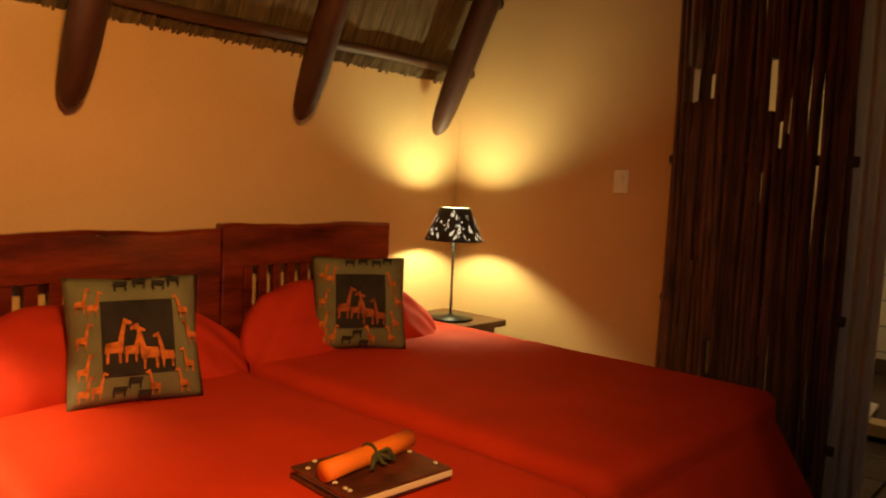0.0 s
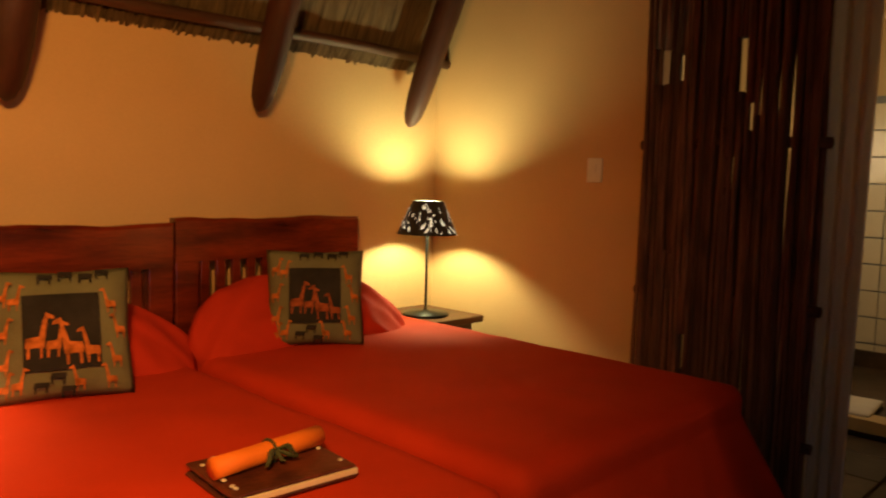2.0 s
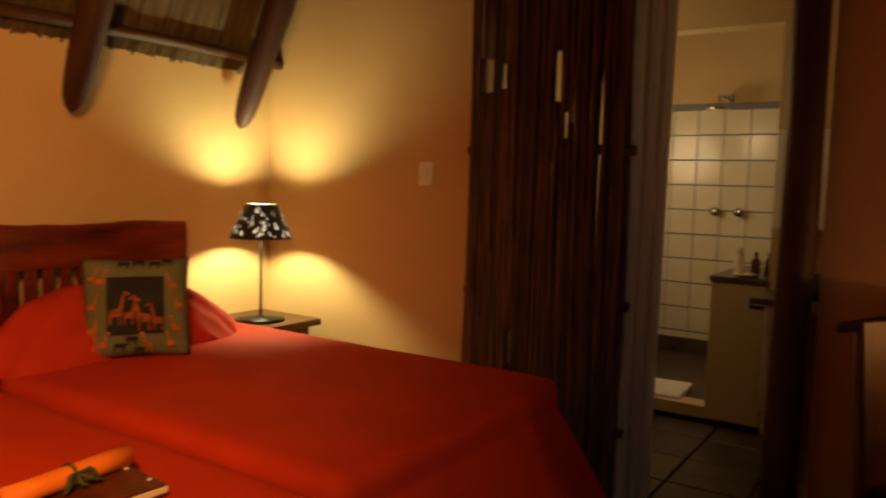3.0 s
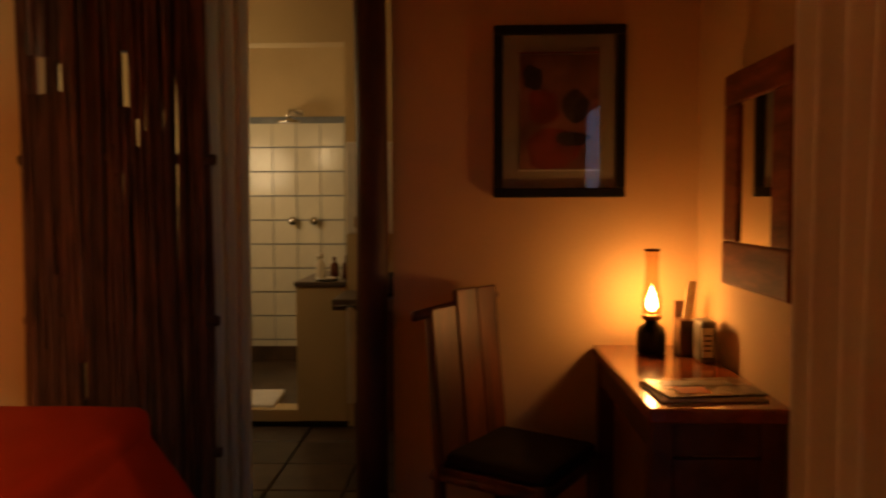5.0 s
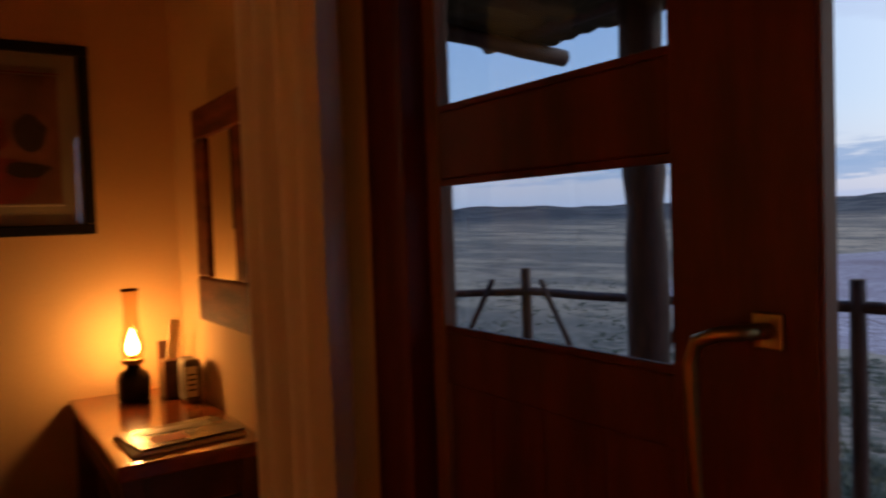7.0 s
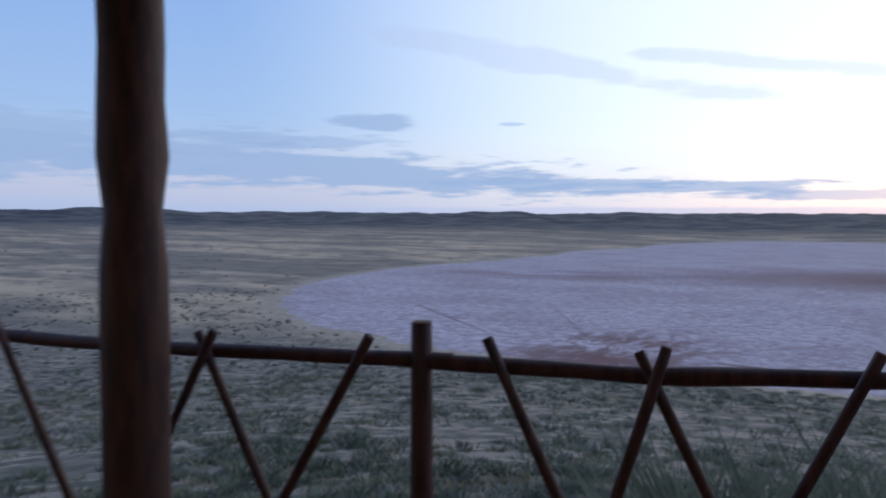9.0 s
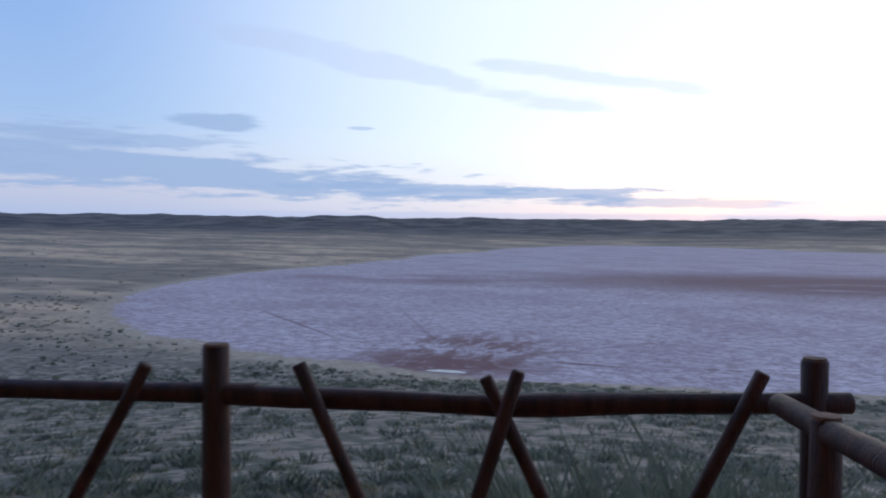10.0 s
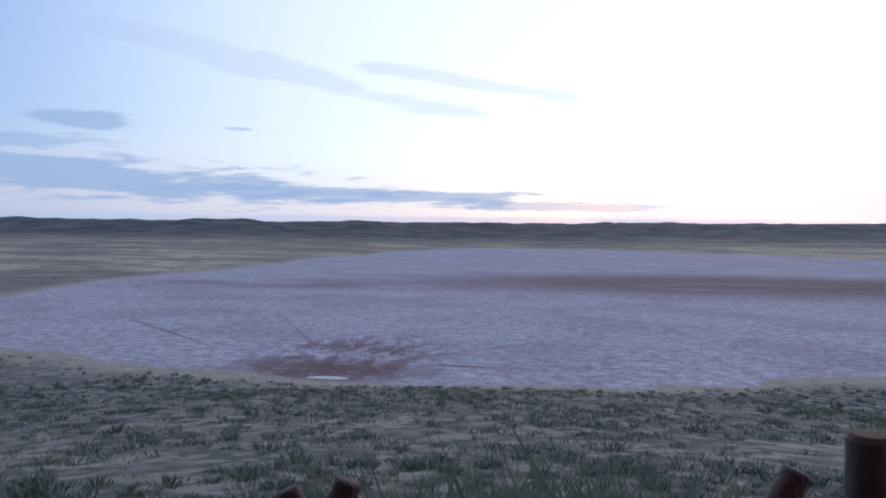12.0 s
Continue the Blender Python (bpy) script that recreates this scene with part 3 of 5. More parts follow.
def cushion(x, y, z, rz, tilt, size, seed, label, small):
    c = thing("throw_cushion", (x, y, z), label, "cushion", "printed throw cushions", rz)
    thick = 0.075
    R = Matrix.Rotation(radians(tilt), 3, "X")
    bm = pillow(size, size, thick, 24, seed, 0.008)
    bmesh.ops.rotate(bm, cent=(0, 0, 0), matrix=R, verts=bm.verts)
    part("cover", bm, KHAKI, c, "khaki canvas cushion cover", smooth=True)

    def at(px, pz, lift):
        u, v = 2 * px / size, 2 * pz / size
        return R @ Vector((px, -pillow_z(u, v, thick) - 0.013 - lift, pz))

    n = 12
    bm = bmesh.new()
    x0, x1, z0, z1 = -0.27 * size, 0.25 * size, -0.28 * size, 0.28 * size
    g = [[bm.verts.new(at(x0 + (x1 - x0) * i / n, z0 + (z1 - z0) * k / n, 0.0)) for k in range(n + 1)] for i in range(n + 1)]
    for i in range(n):
        for k in range(n):
            bm.faces.new((g[i][k], g[i + 1][k], g[i + 1][k + 1], g[i][k + 1]))
    part("print_panel", bm, PRINT_DARK, c, "dark printed square")

    def motif(px, pz, s, flip, m, lift):
        bm = bmesh.new()
        for quad in MOTIF:
            bm.faces.new([bm.verts.new(at(px + flip * a * s, pz + b * s, lift)) for a, b in quad])
        part("animal_motif", bm, m, c, "long-necked grazing animal print")

    for px, s, f in ((-0.19, .34, 1), (-0.07, .27, 1), (0.06, .36, -1), (0.19, .28, -1)):
        motif(px * size, (-0.22 + 0.03 * f) * size, s * size, f, PRINT_RED if small else PRINT_ORANGE, 0.003)
    for px, pz in ((-.40, .20), (-.32, .17), (-.40, -.07), (-.40, -.30), (-.31, -.44), (-.40, -.46), (.33, .12), (.39, -.08), (.36, -.30), (.10, -.45), (.32, -.45)):
        motif(px * size, pz * size, 0.20 * size, 1 if px < 0 else -1, PRINT_ORANGE, 0.003)
    for px, pz in ((-.12, .38), (.02, .40), (.16, .38), (.28, .41), (-.16, -.42), (-.05, -.36), (.02, -.46)):
        bm = bmesh.new()
        for qa in (((-.05, .02), (.05, .02), (.06, .055), (-.04, .06)), ((-.045, -.02), (-.03, -.02), (-.03, .03), (-.045, .03)), ((.03, -.02), (.045, -.02), (.045, .03), (.03, .03))):
            bm.faces.new([bm.verts.new(at((px + a) * size, (pz + b) * size, 0.003)) for a, b in qa])
        part("animal_motif", bm, PRINT_DARK, c, "small dark hoofed animal print")


cushion(-2.19, 3.30, 0.83, -14, -17, 0.395, 2.0, "square khaki cushion with orange animal prints", False)
cushion(-1.21, 3.37, 0.845, -34, -16, 0.385, 5.0, "khaki cushion with rust animal prints leaning on pillow", True)

# leather folder with rolled orange scroll
f = thing("guest_folder", (-2.07, 2.34, 0.645), "brown tooled leather folder with cream pages on bed", "folder", "", 2)
RZ = Matrix.Rotation(radians(-6), 3, "Z")
part("back_cover", box((0.30, 0.24, 0.006), (0, 0, 0.003), 0.002, 2, None, RZ), LEATHER, f)
part("page_block", box((0.29, 0.225, 0.014), (0.008, -0.008, 0.0135), 0.002, 2, None, RZ), PAPER, f, "cream paper block")
bm = box((0.30, 0.235, 0.008), (0, 0, 0.025), 0.003, 2, None, RZ)
part("front_cover", bm, LEATHER, f, "dark tooled leather with stitched ends")
for k in range(12):
    a, b = random.choice(((-1, random.uniform(-1, 1)), (1, random.uniform(-1, 1)), (random.uniform(-1, 1), 1)))
    p = RZ @ Vector((a * 0.13, b * 0.10, 0.031))
    part("bead", lathe([(0.001, 0), (0.006, 0.001), (0.005, 0.004), (0.001, 0.005)], 8, p), SHELLS, f)
s = thing("paper_scroll", (-2.07, 2.35, 0.70), "rolled orange paper scroll tied with green ribbon", "scroll", "", 2)
d = RZ @ Vector((0.145, 0.025, 0))
part("roll", tube([-d, -d * 0.5, d * 0.4, d], [0.024, 0.023, 0.024, 0.0245], 20), ORANGE, s, smooth=True)
bm = bmesh.new()
e = d.normalized()
side = Vector((-e.y, e.x, 0))
tube([side * 0.026 * math.cos(w) + Vector((0, 0, 0.026 * math.sin(w))) for w in [k * math.pi / 8 for k in range(17)]], 0.004, 6, bm)
for k in range(9):
    w = random.uniform(0, 6.28)
    tube([-side * 0.022 + Vector((0, 0, 0.010)), -side * 0.040 + e * 0.03 * math.cos(w) + Vector((0, 0, 0.006 + 0.018 * math.sin(w))), -side * 0.05 + e * 0.05 * math.cos(w) + Vector((0, 0, -0.012))], [0.003, 0.006, 0.001], 5, bm)
part("ribbon", bm, TWINE, s, "knotted olive grass ribbon")

# ---- nightstand and lamps ----


def nightstand(x, y):
    n = thing("nightstand", (x, y, 0), "small stained wooden nightstand with overhanging top", "nightstand", "nightstands")
    part("top", box((0.44, 0.44, 0.035), (0, 0, 0.622), 0.006), NIGHT, n)
    part("body", box((0.36, 0.37, 0.20), (0, 0.01, 0.504), 0.005), NIGHT, n)
    part("drawer_front", box((0.30, 0.02, 0.14), (0, -0.183, 0.50), 0.004), NIGHT, n)
    for lx in (-1, 1):
        for ly in (-1, 1):
            part("leg", box((0.045, 0.045, 0.41), (lx * 0.155, ly * 0.155, 0.205), 0.004), NIGHT, n)
    part("shelf", box((0.33, 0.33, 0.02), (0, 0, 0.16), 0.003), NIGHT, n)
    return n


def bedside_lamp(x, y, label):
    l = thing("table_lamp", (x, y, 0.6405), label, "lamp", "bedside lamps")
    part("base", lathe([(0.118, 0), (0.12, 0.006), (0.115, 0.014), (0.02, 0.022), (0.008, 0.03)], 32), BLACKM, l, smooth=True)
    part("stem", tube([(0, 0, 0.02), (0, 0, 0.46)], 0.007, 10), BLACKM, l, smooth=True)
    part("socket", lathe([(0.018, 0.43), (0.018, 0.475), (0.012, 0.48)], 14), BLACKM, l)
    part("lampshade", lathe([(0.155, 0.415), (0.078, 0.585), (0.076, 0.585), (0.152, 0.415)], 40, closed=False), SHADE, l, "black conical shade pierced with pale flecks")
    bm = bmesh.new()
    for k in range(130):
        w, t = random.uniform(0, 6.283), random.uniform(0.06, 0.92)
        r = 0.155 + (0.078 - 0.155) * t + 0.0015
        z, dw, dz = 0.415 + 0.17 * t, random.uniform(0.012, 0.07), random.uniform(0.003, 0.010)
        tw = random.uniform(-0.010, 0.010)
        q = []
        for a, b in ((-dw, -dz - tw), (dw, -dz + tw), (dw * 0.5, dz + tw), (-dw * 0.8, dz - tw)):
            zz = z + b
            rr = 0.155 + (0.078 - 0.155) * ((zz - 0.415) / 0.17) + 0.0015
            q.append(bm.verts.new((rr * math.cos(w + a), rr * math.sin(w + a), zz)))
        bm.faces.new(q)
    tagged(part("perforation", bm, SHADE_GAP, l, "pale translucent flecks in the shade"), kind="stuff")
    return l


nightstand(-0.29, 3.69)
bedside_lamp(*BED_LAMP, "black pierced-shade lamp on slim stem, switched on")
nightstand(-3.12, 3.32)
bedside_lamp(*LEFT_LAMP, "black shade lamp with a warm bulb on nightstand")

# added unseen spotlight: hung from thatch over the beds' foot, aimed at the headboards
p = thing("added_spotlight", SPOT_AT, "unseen spotlight added to brighten the beds and wall", "lamp")
part("rod", tube([(0, -0.05, 0.10), (0, -0.05, 3.0)], 0.008, 8), BLACKM, p)
aim = (Vector(SPOT_AIM) - Vector(SPOT_AT)).normalized()
part("housing", tube([-aim * 0.24, -aim * 0.20, -aim * 0.12], [0.04, 0.08, 0.11], 20), BLACKM, p, smooth=True)

# switch plate
sw = thing("light_switch", (-0.006, 2.875, 1.395), "white plastic light switch plate on plaster wall", "switch")
part("plate", box((0.012, 0.078, 0.112), (0, 0, 0), 0.003), WHITEP, sw)
part("rocker", box((0.010, 0.022, 0.036), (-0.006, 0, 0.008), 0.002), WHITEP, sw)

# ---- stick door, voile and post at the bathroom opening ----
sd = thing("stick_door", (0, 0, 0), "sliding door of dark upright sticks with light gaps", "door")
gaps = ((2.535, 1.75, 1.90), (2.53, 1.66, 1.72), (2.487, 1.75, 1.89), (2.425, 1.76, 1.87), (2.42, 1.67, 1.72),
        (2.23, 1.56, 1.76), (2.185, 1.70, 1.91), (2.14, 1.55, 1.66), (2.105, 1.61, 1.76), (2.215, 1.33, 1.45),
        (2.14, 1.33, 1.45), (2.175, 1.13, 1.31), (2.475, 1.06, 1.20), (2.44, 0.90, 1.05), (2.515, 0.77, 0.99),
        (2.375, 0.57, 0.72), (2.145, 0.50, 0.69), (2.47, 1.26, 1.41), (2.43, 0.76, 0.86), (2.38, 1.30, 1.40))
STY0, STY1 = 1.872, 2.600
for layer, (xo, count) in enumerate(((-0.078, 45), (-0.045, 42))):
    for i in range(count):
        y = STY0 + (STY1 - STY0) * (i + 0.5 + random.uniform(-0.22, 0.22)) / count
        r = random.choice((0.0085, 0.0105, 0.013, 0.016)) * random.uniform(0.9, 1.1)
        top, bot = 2.46 + random.uniform(-0.03, 0.03), 0.06 + random.uniform(-0.03, 0.05)
        ph = random.uniform(0, 6)
        pts = [(xo + 0.003 * math.sin(ph + z), y + 0.009 * math.sin(ph + z * 2.1) + 0.005 * noise.noise((z * 3, y * 9, ph)), z)
               for z in [bot + (top - bot) * k / 8 for k in range(9)]]
        hole = [g for g in gaps if abs(y - g[0]) < (0.0118 if layer == 0 else 0.0165)]
        if hole:
            g = hole[0]
            a = [q for q in pts if q[2] < g[1]] + [(xo, y, g[1])]
            b = [(xo, y, g[2])] + [q for q in pts if q[2] > g[2]]
            part("stick", tube(a, r, 7, None, 0.2, ph), STICK, sd, smooth=True)
            part("stick", tube(b, r, 7, None, 0.2, ph), STICK, sd, smooth=True)
        else:
            part("stick", tube(pts, r, 7, None, 0.2, ph), STICK, sd, smooth=True)
for z in (0.36, 0.88, 1.50, 2.25):
    part("batten", tube([(-0.06, STY0 - 0.03, z), (-0.058, 2.2, z + 0.01), (-0.06, STY1 + 0.004, z)], 0.021, 8, None, 0.15, z), STICK, sd, smooth=True)
part("door_rail", tube([(-0.06, 1.2, 2.44), (-0.06, 2.7, 2.44)], 0.022, 10), STICK, sd)

v = thing("voile_curtain", (0, 0, 0), "white voile curtain gathered beside the bathroom opening", "curtain")
part("cloth", drape(1.725, 1.91, 0.0, 0.05, 2.36, 3.0, 0.020, "y", 60, 1.0, 12, -0.05), SHEER, v, smooth=True)
po = thing("timber_post", (-0.05, 1.247, 0), "dark round timber post beside the bathroom opening", "post")
part("pole", tube([(0.01 * math.sin(z * 2), 0.006 * math.sin(z * 3), z) for z in [k * 0.4 for k in range(9)]], 0.062, 16, None, 0.10, 4), RAFTER, po, smooth=True)

# ---- desk corner ----
desk = thing("writing_desk", (-0.47, 0.205, 0.012), "polished reddish wooden writing desk against the wall", "desk")
part("desktop", box((0.92, 0.38, 0.04), (0, 0, 0.75), 0.006), DESK, desk, "glossy varnished plank top")
part("apron", box((0.84, 0.02, 0.10), (0, 0.16, 0.68), 0.003), NIGHT, desk)
part("apron", box((0.02, 0.30, 0.10), (-0.41, 0, 0.68), 0.003), NIGHT, desk)
for lx in (-1, 1):
    for ly in (-1, 1):
        part("leg", box((0.06, 0.06, 0.73), (lx * 0.41, ly * 0.15, 0.365), 0.005), NIGHT, desk)
part("side_panel", box((0.025, 0.26, 0.58), (-0.405, 0, 0.33), 0.004), NIGHT, desk)

ol = thing("oil_lamp", (-0.17, 0.21, 0.7825), "lit paraffin lamp with glass chimney and dark font", "lamp")
part("font", lathe([(0.048, 0), (0.052, 0.01), (0.052, 0.075), (0.044, 0.095), (0.025, 0.108), (0.022, 0.12)], 24), BLACKM, ol, smooth=True)
part("gallery", lathe([(0.020, 0.12), (0.034, 0.125), (0.036, 0.14), (0.030, 0.142)], 20), BRASS, ol, "brass burner gallery", smooth=True)
part("burner", lathe([(0.014, 0.118), (0.014, 0.152), (0.006, 0.156)], 12), BRASS, ol)
ch = part("chimney", lathe([(0.030, 0.14), (0.036, 0.17), (0.036, 0.19), (0.026, 0.25), (0.023, 0.32), (0.027, 0.375)], 28, closed=False), CHIMNEY, ol, "clear glass chimney", smooth=True)
ch.visible_shadow = False
part("chimney_rim", lathe([(0.0275, 0.372), (0.0290, 0.376), (0.0275, 0.380), (0.0255, 0.376), (0.0275, 0.372)], 28, closed=False), SOAP, ol, "smoke-browned rim", smooth=True)
fl = part("flame", lathe([(0.010, 0.156), (0.021, 0.172), (0.018, 0.196), (0.009, 0.224), (0.001, 0.245)], 14), FLAME, ol, "yellow flame", smooth=True)
fl.visible_shadow = False
bm = bmesh.new()
tube([(0.05, 0, 0.09), (0.082, 0, 0.085), (0.09, 0, 0.06), (0.085, 0, 0.03), (0.05, 0, 0.02)], 0.004, 8, bm)
part("handle", bm, BLACKM, ol, smooth=True)

h = thing("letter_holder", (-0.20, 0.095, 0.7825), "dark wooden letter holder with paper slips", "holder")
part("block", box((0.08, 0.06, 0.13), (0, 0, 0.065), 0.004), NIGHT, h)
part("back_plate", box((0.012, 0.06, 0.19), (0.046, 0, 0.095), 0.003), NIGHT, h)
part("paper_slip", box((0.004, 0.035, 0.22), (0.012, -0.012, 0.155), 0.001, 1, None, Matrix.Rotation(radians(8), 3, "X")), PAPER, h, "cream paper slip")
t = thing("printed_tin", (-0.31, 0.06, 0.7825), "small printed tin with pale side and label bars", "tin")
part("body", box((0.10, 0.055, 0.145), (0, 0, 0.0725), 0.012, 3), BOXP, t)
part("label", box((0.002, 0.036, 0.10), (-0.051, 0.006, 0.072), 0), CREAM, t, "pale paper label")
for k in range(4):
    part("print_bar", box((0.001, 0.024, 0.006), (-0.0528, 0.006, 0.045 + k * 0.017), 0), PRINT_DARK, t)
mg = thing("magazine_stack", (-0.74, 0.205, 0.7825), "two glossy magazines lying on the desk", "magazine", "", 3)
part("lower_magazine", box((0.22, 0.30, 0.008), (-0.01, 0, 0.004), 0.002), PAPER, mg)
part("upper_magazine", box((0.21, 0.285, 0.007), (0.0, -0.006, 0.0117), 0.002, 2, None, Matrix.Rotation(radians(5), 3, "Z")), MAGAZ, mg, "glossy printed cover")
for k, (dx, dy, w, hh) in enumerate(((0.04, 0.0, 0.05, 0.20), (-0.045, 0.04, 0.07, 0.09))):
    part("cover_panel", box((w, hh, 0.001), (dx, dy, 0.0159), 0), ORANGE if k else BOXP, mg)

# chair of rough planks, turned towards the desk
c = thing("desk_chair", (-0.33, 0.70, 0), "rough plank-backed wooden chair with dark seat cushion", "chair", "", -32)
for sx, hh in ((-1, 0.96), (1, 0.985)):
    part("back_post", tube([(sx * 0.20, 0.19, 0.0), (sx * 0.20, 0.20, 0.45), (sx * 0.205, 0.235, hh)], [0.022, 0.022, 0.018], 9, None, 0.2, sx), CHAIRW, c, smooth=True)
    part("front_leg", tube([(sx * 0.20, -0.19, 0.0), (sx * 0.20, -0.19, 0.44)], 0.022, 9, None, 0.2, sx + 2), CHAIRW, c, smooth=True)
    part("side_rail", tube([(sx * 0.20, -0.23, 0.40), (sx * 0.20, 0.23, 0.40)], 0.019, 9, None, 0.2, sx + 4), CHAIRW, c, smooth=True)
    part("stretcher", tube([(sx * 0.20, -0.19, 0.18), (sx * 0.20, 0.19, 0.18)], 0.013, 8), CHAIRW, c, smooth=True)
part("front_rail", tube([(-0.24, -0.19, 0.40), (0.24, -0.19, 0.41)], 0.019, 9, None, 0.2, 7), CHAIRW, c, smooth=True)
part("top_rail", tube([(-0.29, 0.240, 0.955), (0.24, 0.240, 0.975)], 0.018, 9, None, 0.2, 9), CHAIRW, c, smooth=True)
TB = Matrix.Rotation(radians(-5), 3, "X")
for k, (xx, w, hh, m) in enumerate(((-0.150, 0.150, 0.525, CHAIRW), (0.0, 0.135, 0.575, CHAIRW), (0.140, 0.135, 0.57, CHAIRW))):
    part("back_plank", box((w, 0.022, hh), (xx, 0.20, 0.45 + hh / 2), 0.006, 2, None, TB), m, c, "broad upright bark-edged plank" if k == 1 else "")
part("seat_board", box((0.42, 0.40, 0.02), (0, -0.005, 0.425), 0.004), CHAIRW, c)
bm = soft_box((0.205, 0.20, 0.024), 0.022, 12, 0.004, 8, 3)
bmesh.ops.translate(bm, vec=(0, -0.005, 0.46), verts=bm.verts)
part("seat_cushion", bm, BLACKFAB, c, "flat dark fabric pad", smooth=True)

# framed print
pf = thing("framed_picture", (-0.014, 0.53, 1.676), "black-framed faded red abstract print with mount", "picture")
PW, PH = 0.50, 0.65
for z in (-1, 1):
    part("frame_rail", box((0.028, PW, 0.036), (0, 0, z * (PH / 2 - 0.018)), 0.005), BLACKM, pf)
for y in (-1, 1):
    part("frame_stile", box((0.028, 0.036, PH - 0.072), (0, y * (PW / 2 - 0.018), 0), 0.005), BLACKM, pf)
part("mount", box((0.006, PW - 0.07, PH - 0.07), (0.004, 0, 0), 0), MATB, pf, "grey-brown mount board")
part("print", box((0.002, 0.30, 0.43), (-0.001, 0, 0.0), 0), ART_BG, pf, "faded red abstract wash")
for k, (y, z, w, hh, m) in enumerate(((0.03, -0.13, 0.22, 0.16, ART_RED), (0.10, 0.13, 0.08, 0.10, ART_DARK), (-0.06, 0.02, 0.10, 0.12, ART_DARK), (-0.05, -0.10, 0.14, 0.05, ART_DARK), (0.06, 0.02, 0.12, 0.14, ART_RED))):
    bm = bmesh.new()
    bm.faces.new([bm.verts.new((-0.0026 - k * 0.0003, y + w / 2 * math.cos(a) * (1 + 0.35 * noise.noise((math.cos(a) * 1.7, math.sin(a) * 1.7, k * 3.3))), z + hh / 2 * math.sin(a) * (1 + 0.35 * noise.noise((math.sin(a) * 1.7, k, math.cos(a)))))) for a in [j * math.pi / 14 for j in range(28)]])
    part("colour_wash", bm, m, pf)
for z in (-0.222, 0.222):
    part("plate_line", box((0.002, 0.31, 0.005), (-0.0015, 0, z), 0), CREAM if z < 0 else ART_RED, pf)
g = part("glazing", box((0.002, PW - 0.074, PH - 0.074), (-0.007, 0, 0), 0), GLASS, pf, "clear picture glass")
g.visible_shadow = False

# wood-framed mirror hanging on the front wall, tipped forward a little
mi = thing("wall_mirror", (-0.685, 0.030, 1.40), "mirror in a broad rough wooden frame above desk", "mirror")
MW, MH = 0.52, 0.67
for z, hh in ((-1, 0.14), (1, 0.10)):
    part("frame_rail", box((MW, 0.035, hh), (0, 0, z * (MH / 2 - hh / 2)), 0.008), FRAMEW, mi)
for x in (-1, 1):
    part("frame_stile", box((0.13, 0.033, MH - 0.24), (x * (MW / 2 - 0.065), 0, 0.02), 0.008), FRAMEW, mi)
part("mirror_glass", box((MW - 0.25, 0.006, MH - 0.23), (0, 0.004, 0.02), 0), MIRROR, mi)
rb = thing("wall_plate", (-1.03, 0.006, 1.40), "small white switch plate on plaster wall", "switch")
part("plate", box((0.075, 0.012, 0.115), (0, 0, 0), 0.003), WHITEP, rb)

# ---- curtain and glazed door ----
cu = thing("window_curtain", (0, 0, 0), "cream full-length curtain drawn beside the door", "curtain")
part("cloth", drape(-1.13, -1.58, 0.085, 0.03, 2.35, 4.0, 0.032, "x", 90, 0.4, 14, 0.04), CURTAIN, cu, smooth=True)
part("curtain_rod", tube([(-1.0, 0.085, 2.37), (-3.6, 0.085, 2.37)], 0.013, 10), BLACKM, cu)

df = thing("door_frame", (0, 0, 0), "dark red-brown timber door frame", "door frame")
structure(df)
part("jamb", span(-1.70, -1.56, -0.082, 0.012, 0, 2.13, 0.004), DOORW, df)
part("jamb", span(OPEN_X - 0.1, OPEN_X, -0.082, 0.012, 0, 2.13, 0.004), DOORW, df)
part("head", span(OPEN_X, -1.70, -0.082, 0.010, 2.05, 2.13, 0.004), DOORW, df)

d1 = thing("door_1", (0, 0, 0), "mahogany half-glazed door leaf with brass pull, shut", "door")
structure(d1)
Y0, Y1 = -0.066, -0.035
part("stile", span(-1.745, -1.703, Y0, Y1, 0.02, 2.04, 0.004), DOORW_PALE, d1)
part("stile", span(LEAF_X0, -2.262, Y0, Y1, 0.02, 2.04, 0.004), DOORW, d1)
# free edge of the leaf, outside light put into its paler colour
part("lit_leaf_edge", span(LEAF_X0 - 0.004, LEAF_X0, Y0 + 0.003, Y1 - 0.003, 0.02, 2.04, 0.003), DOORW_PALE, d1)
for z0, z1 in ((1.43, 1.55), (1.98, 2.04), (1.06, 1.155), (0.02, 0.20)):
    part("rail", span(-2.262, -1.745, Y0 + 0.003, Y1 - 0.003, z0, z1, 0.004), DOORW, d1)
for k in range(4):
    part("panel_board", span(-2.262 + k * 0.12925, -2.262 + (k + 1) * 0.12925 - 0.003, Y0 + 0.008, Y1 - 0.008, 0.20, 1.06, 0.003), DOORW, d1)
for z0, z1 in ((1.155, 1.43), (1.55, 1.98)):
    g = part("pane", span(-2.262, -1.745, -0.053, -0.049, z0, z1), GLASS, d1, "clear window pane")
    g.visible_shadow = False
    for zz in (z0 + 0.006, z1 - 0.006):
        part("glazing_bead", span(-2.262, -1.745, Y1 - 0.014, Y1 - 0.004, zz - 0.006, zz + 0.006, 0.002), DOORW, d1)
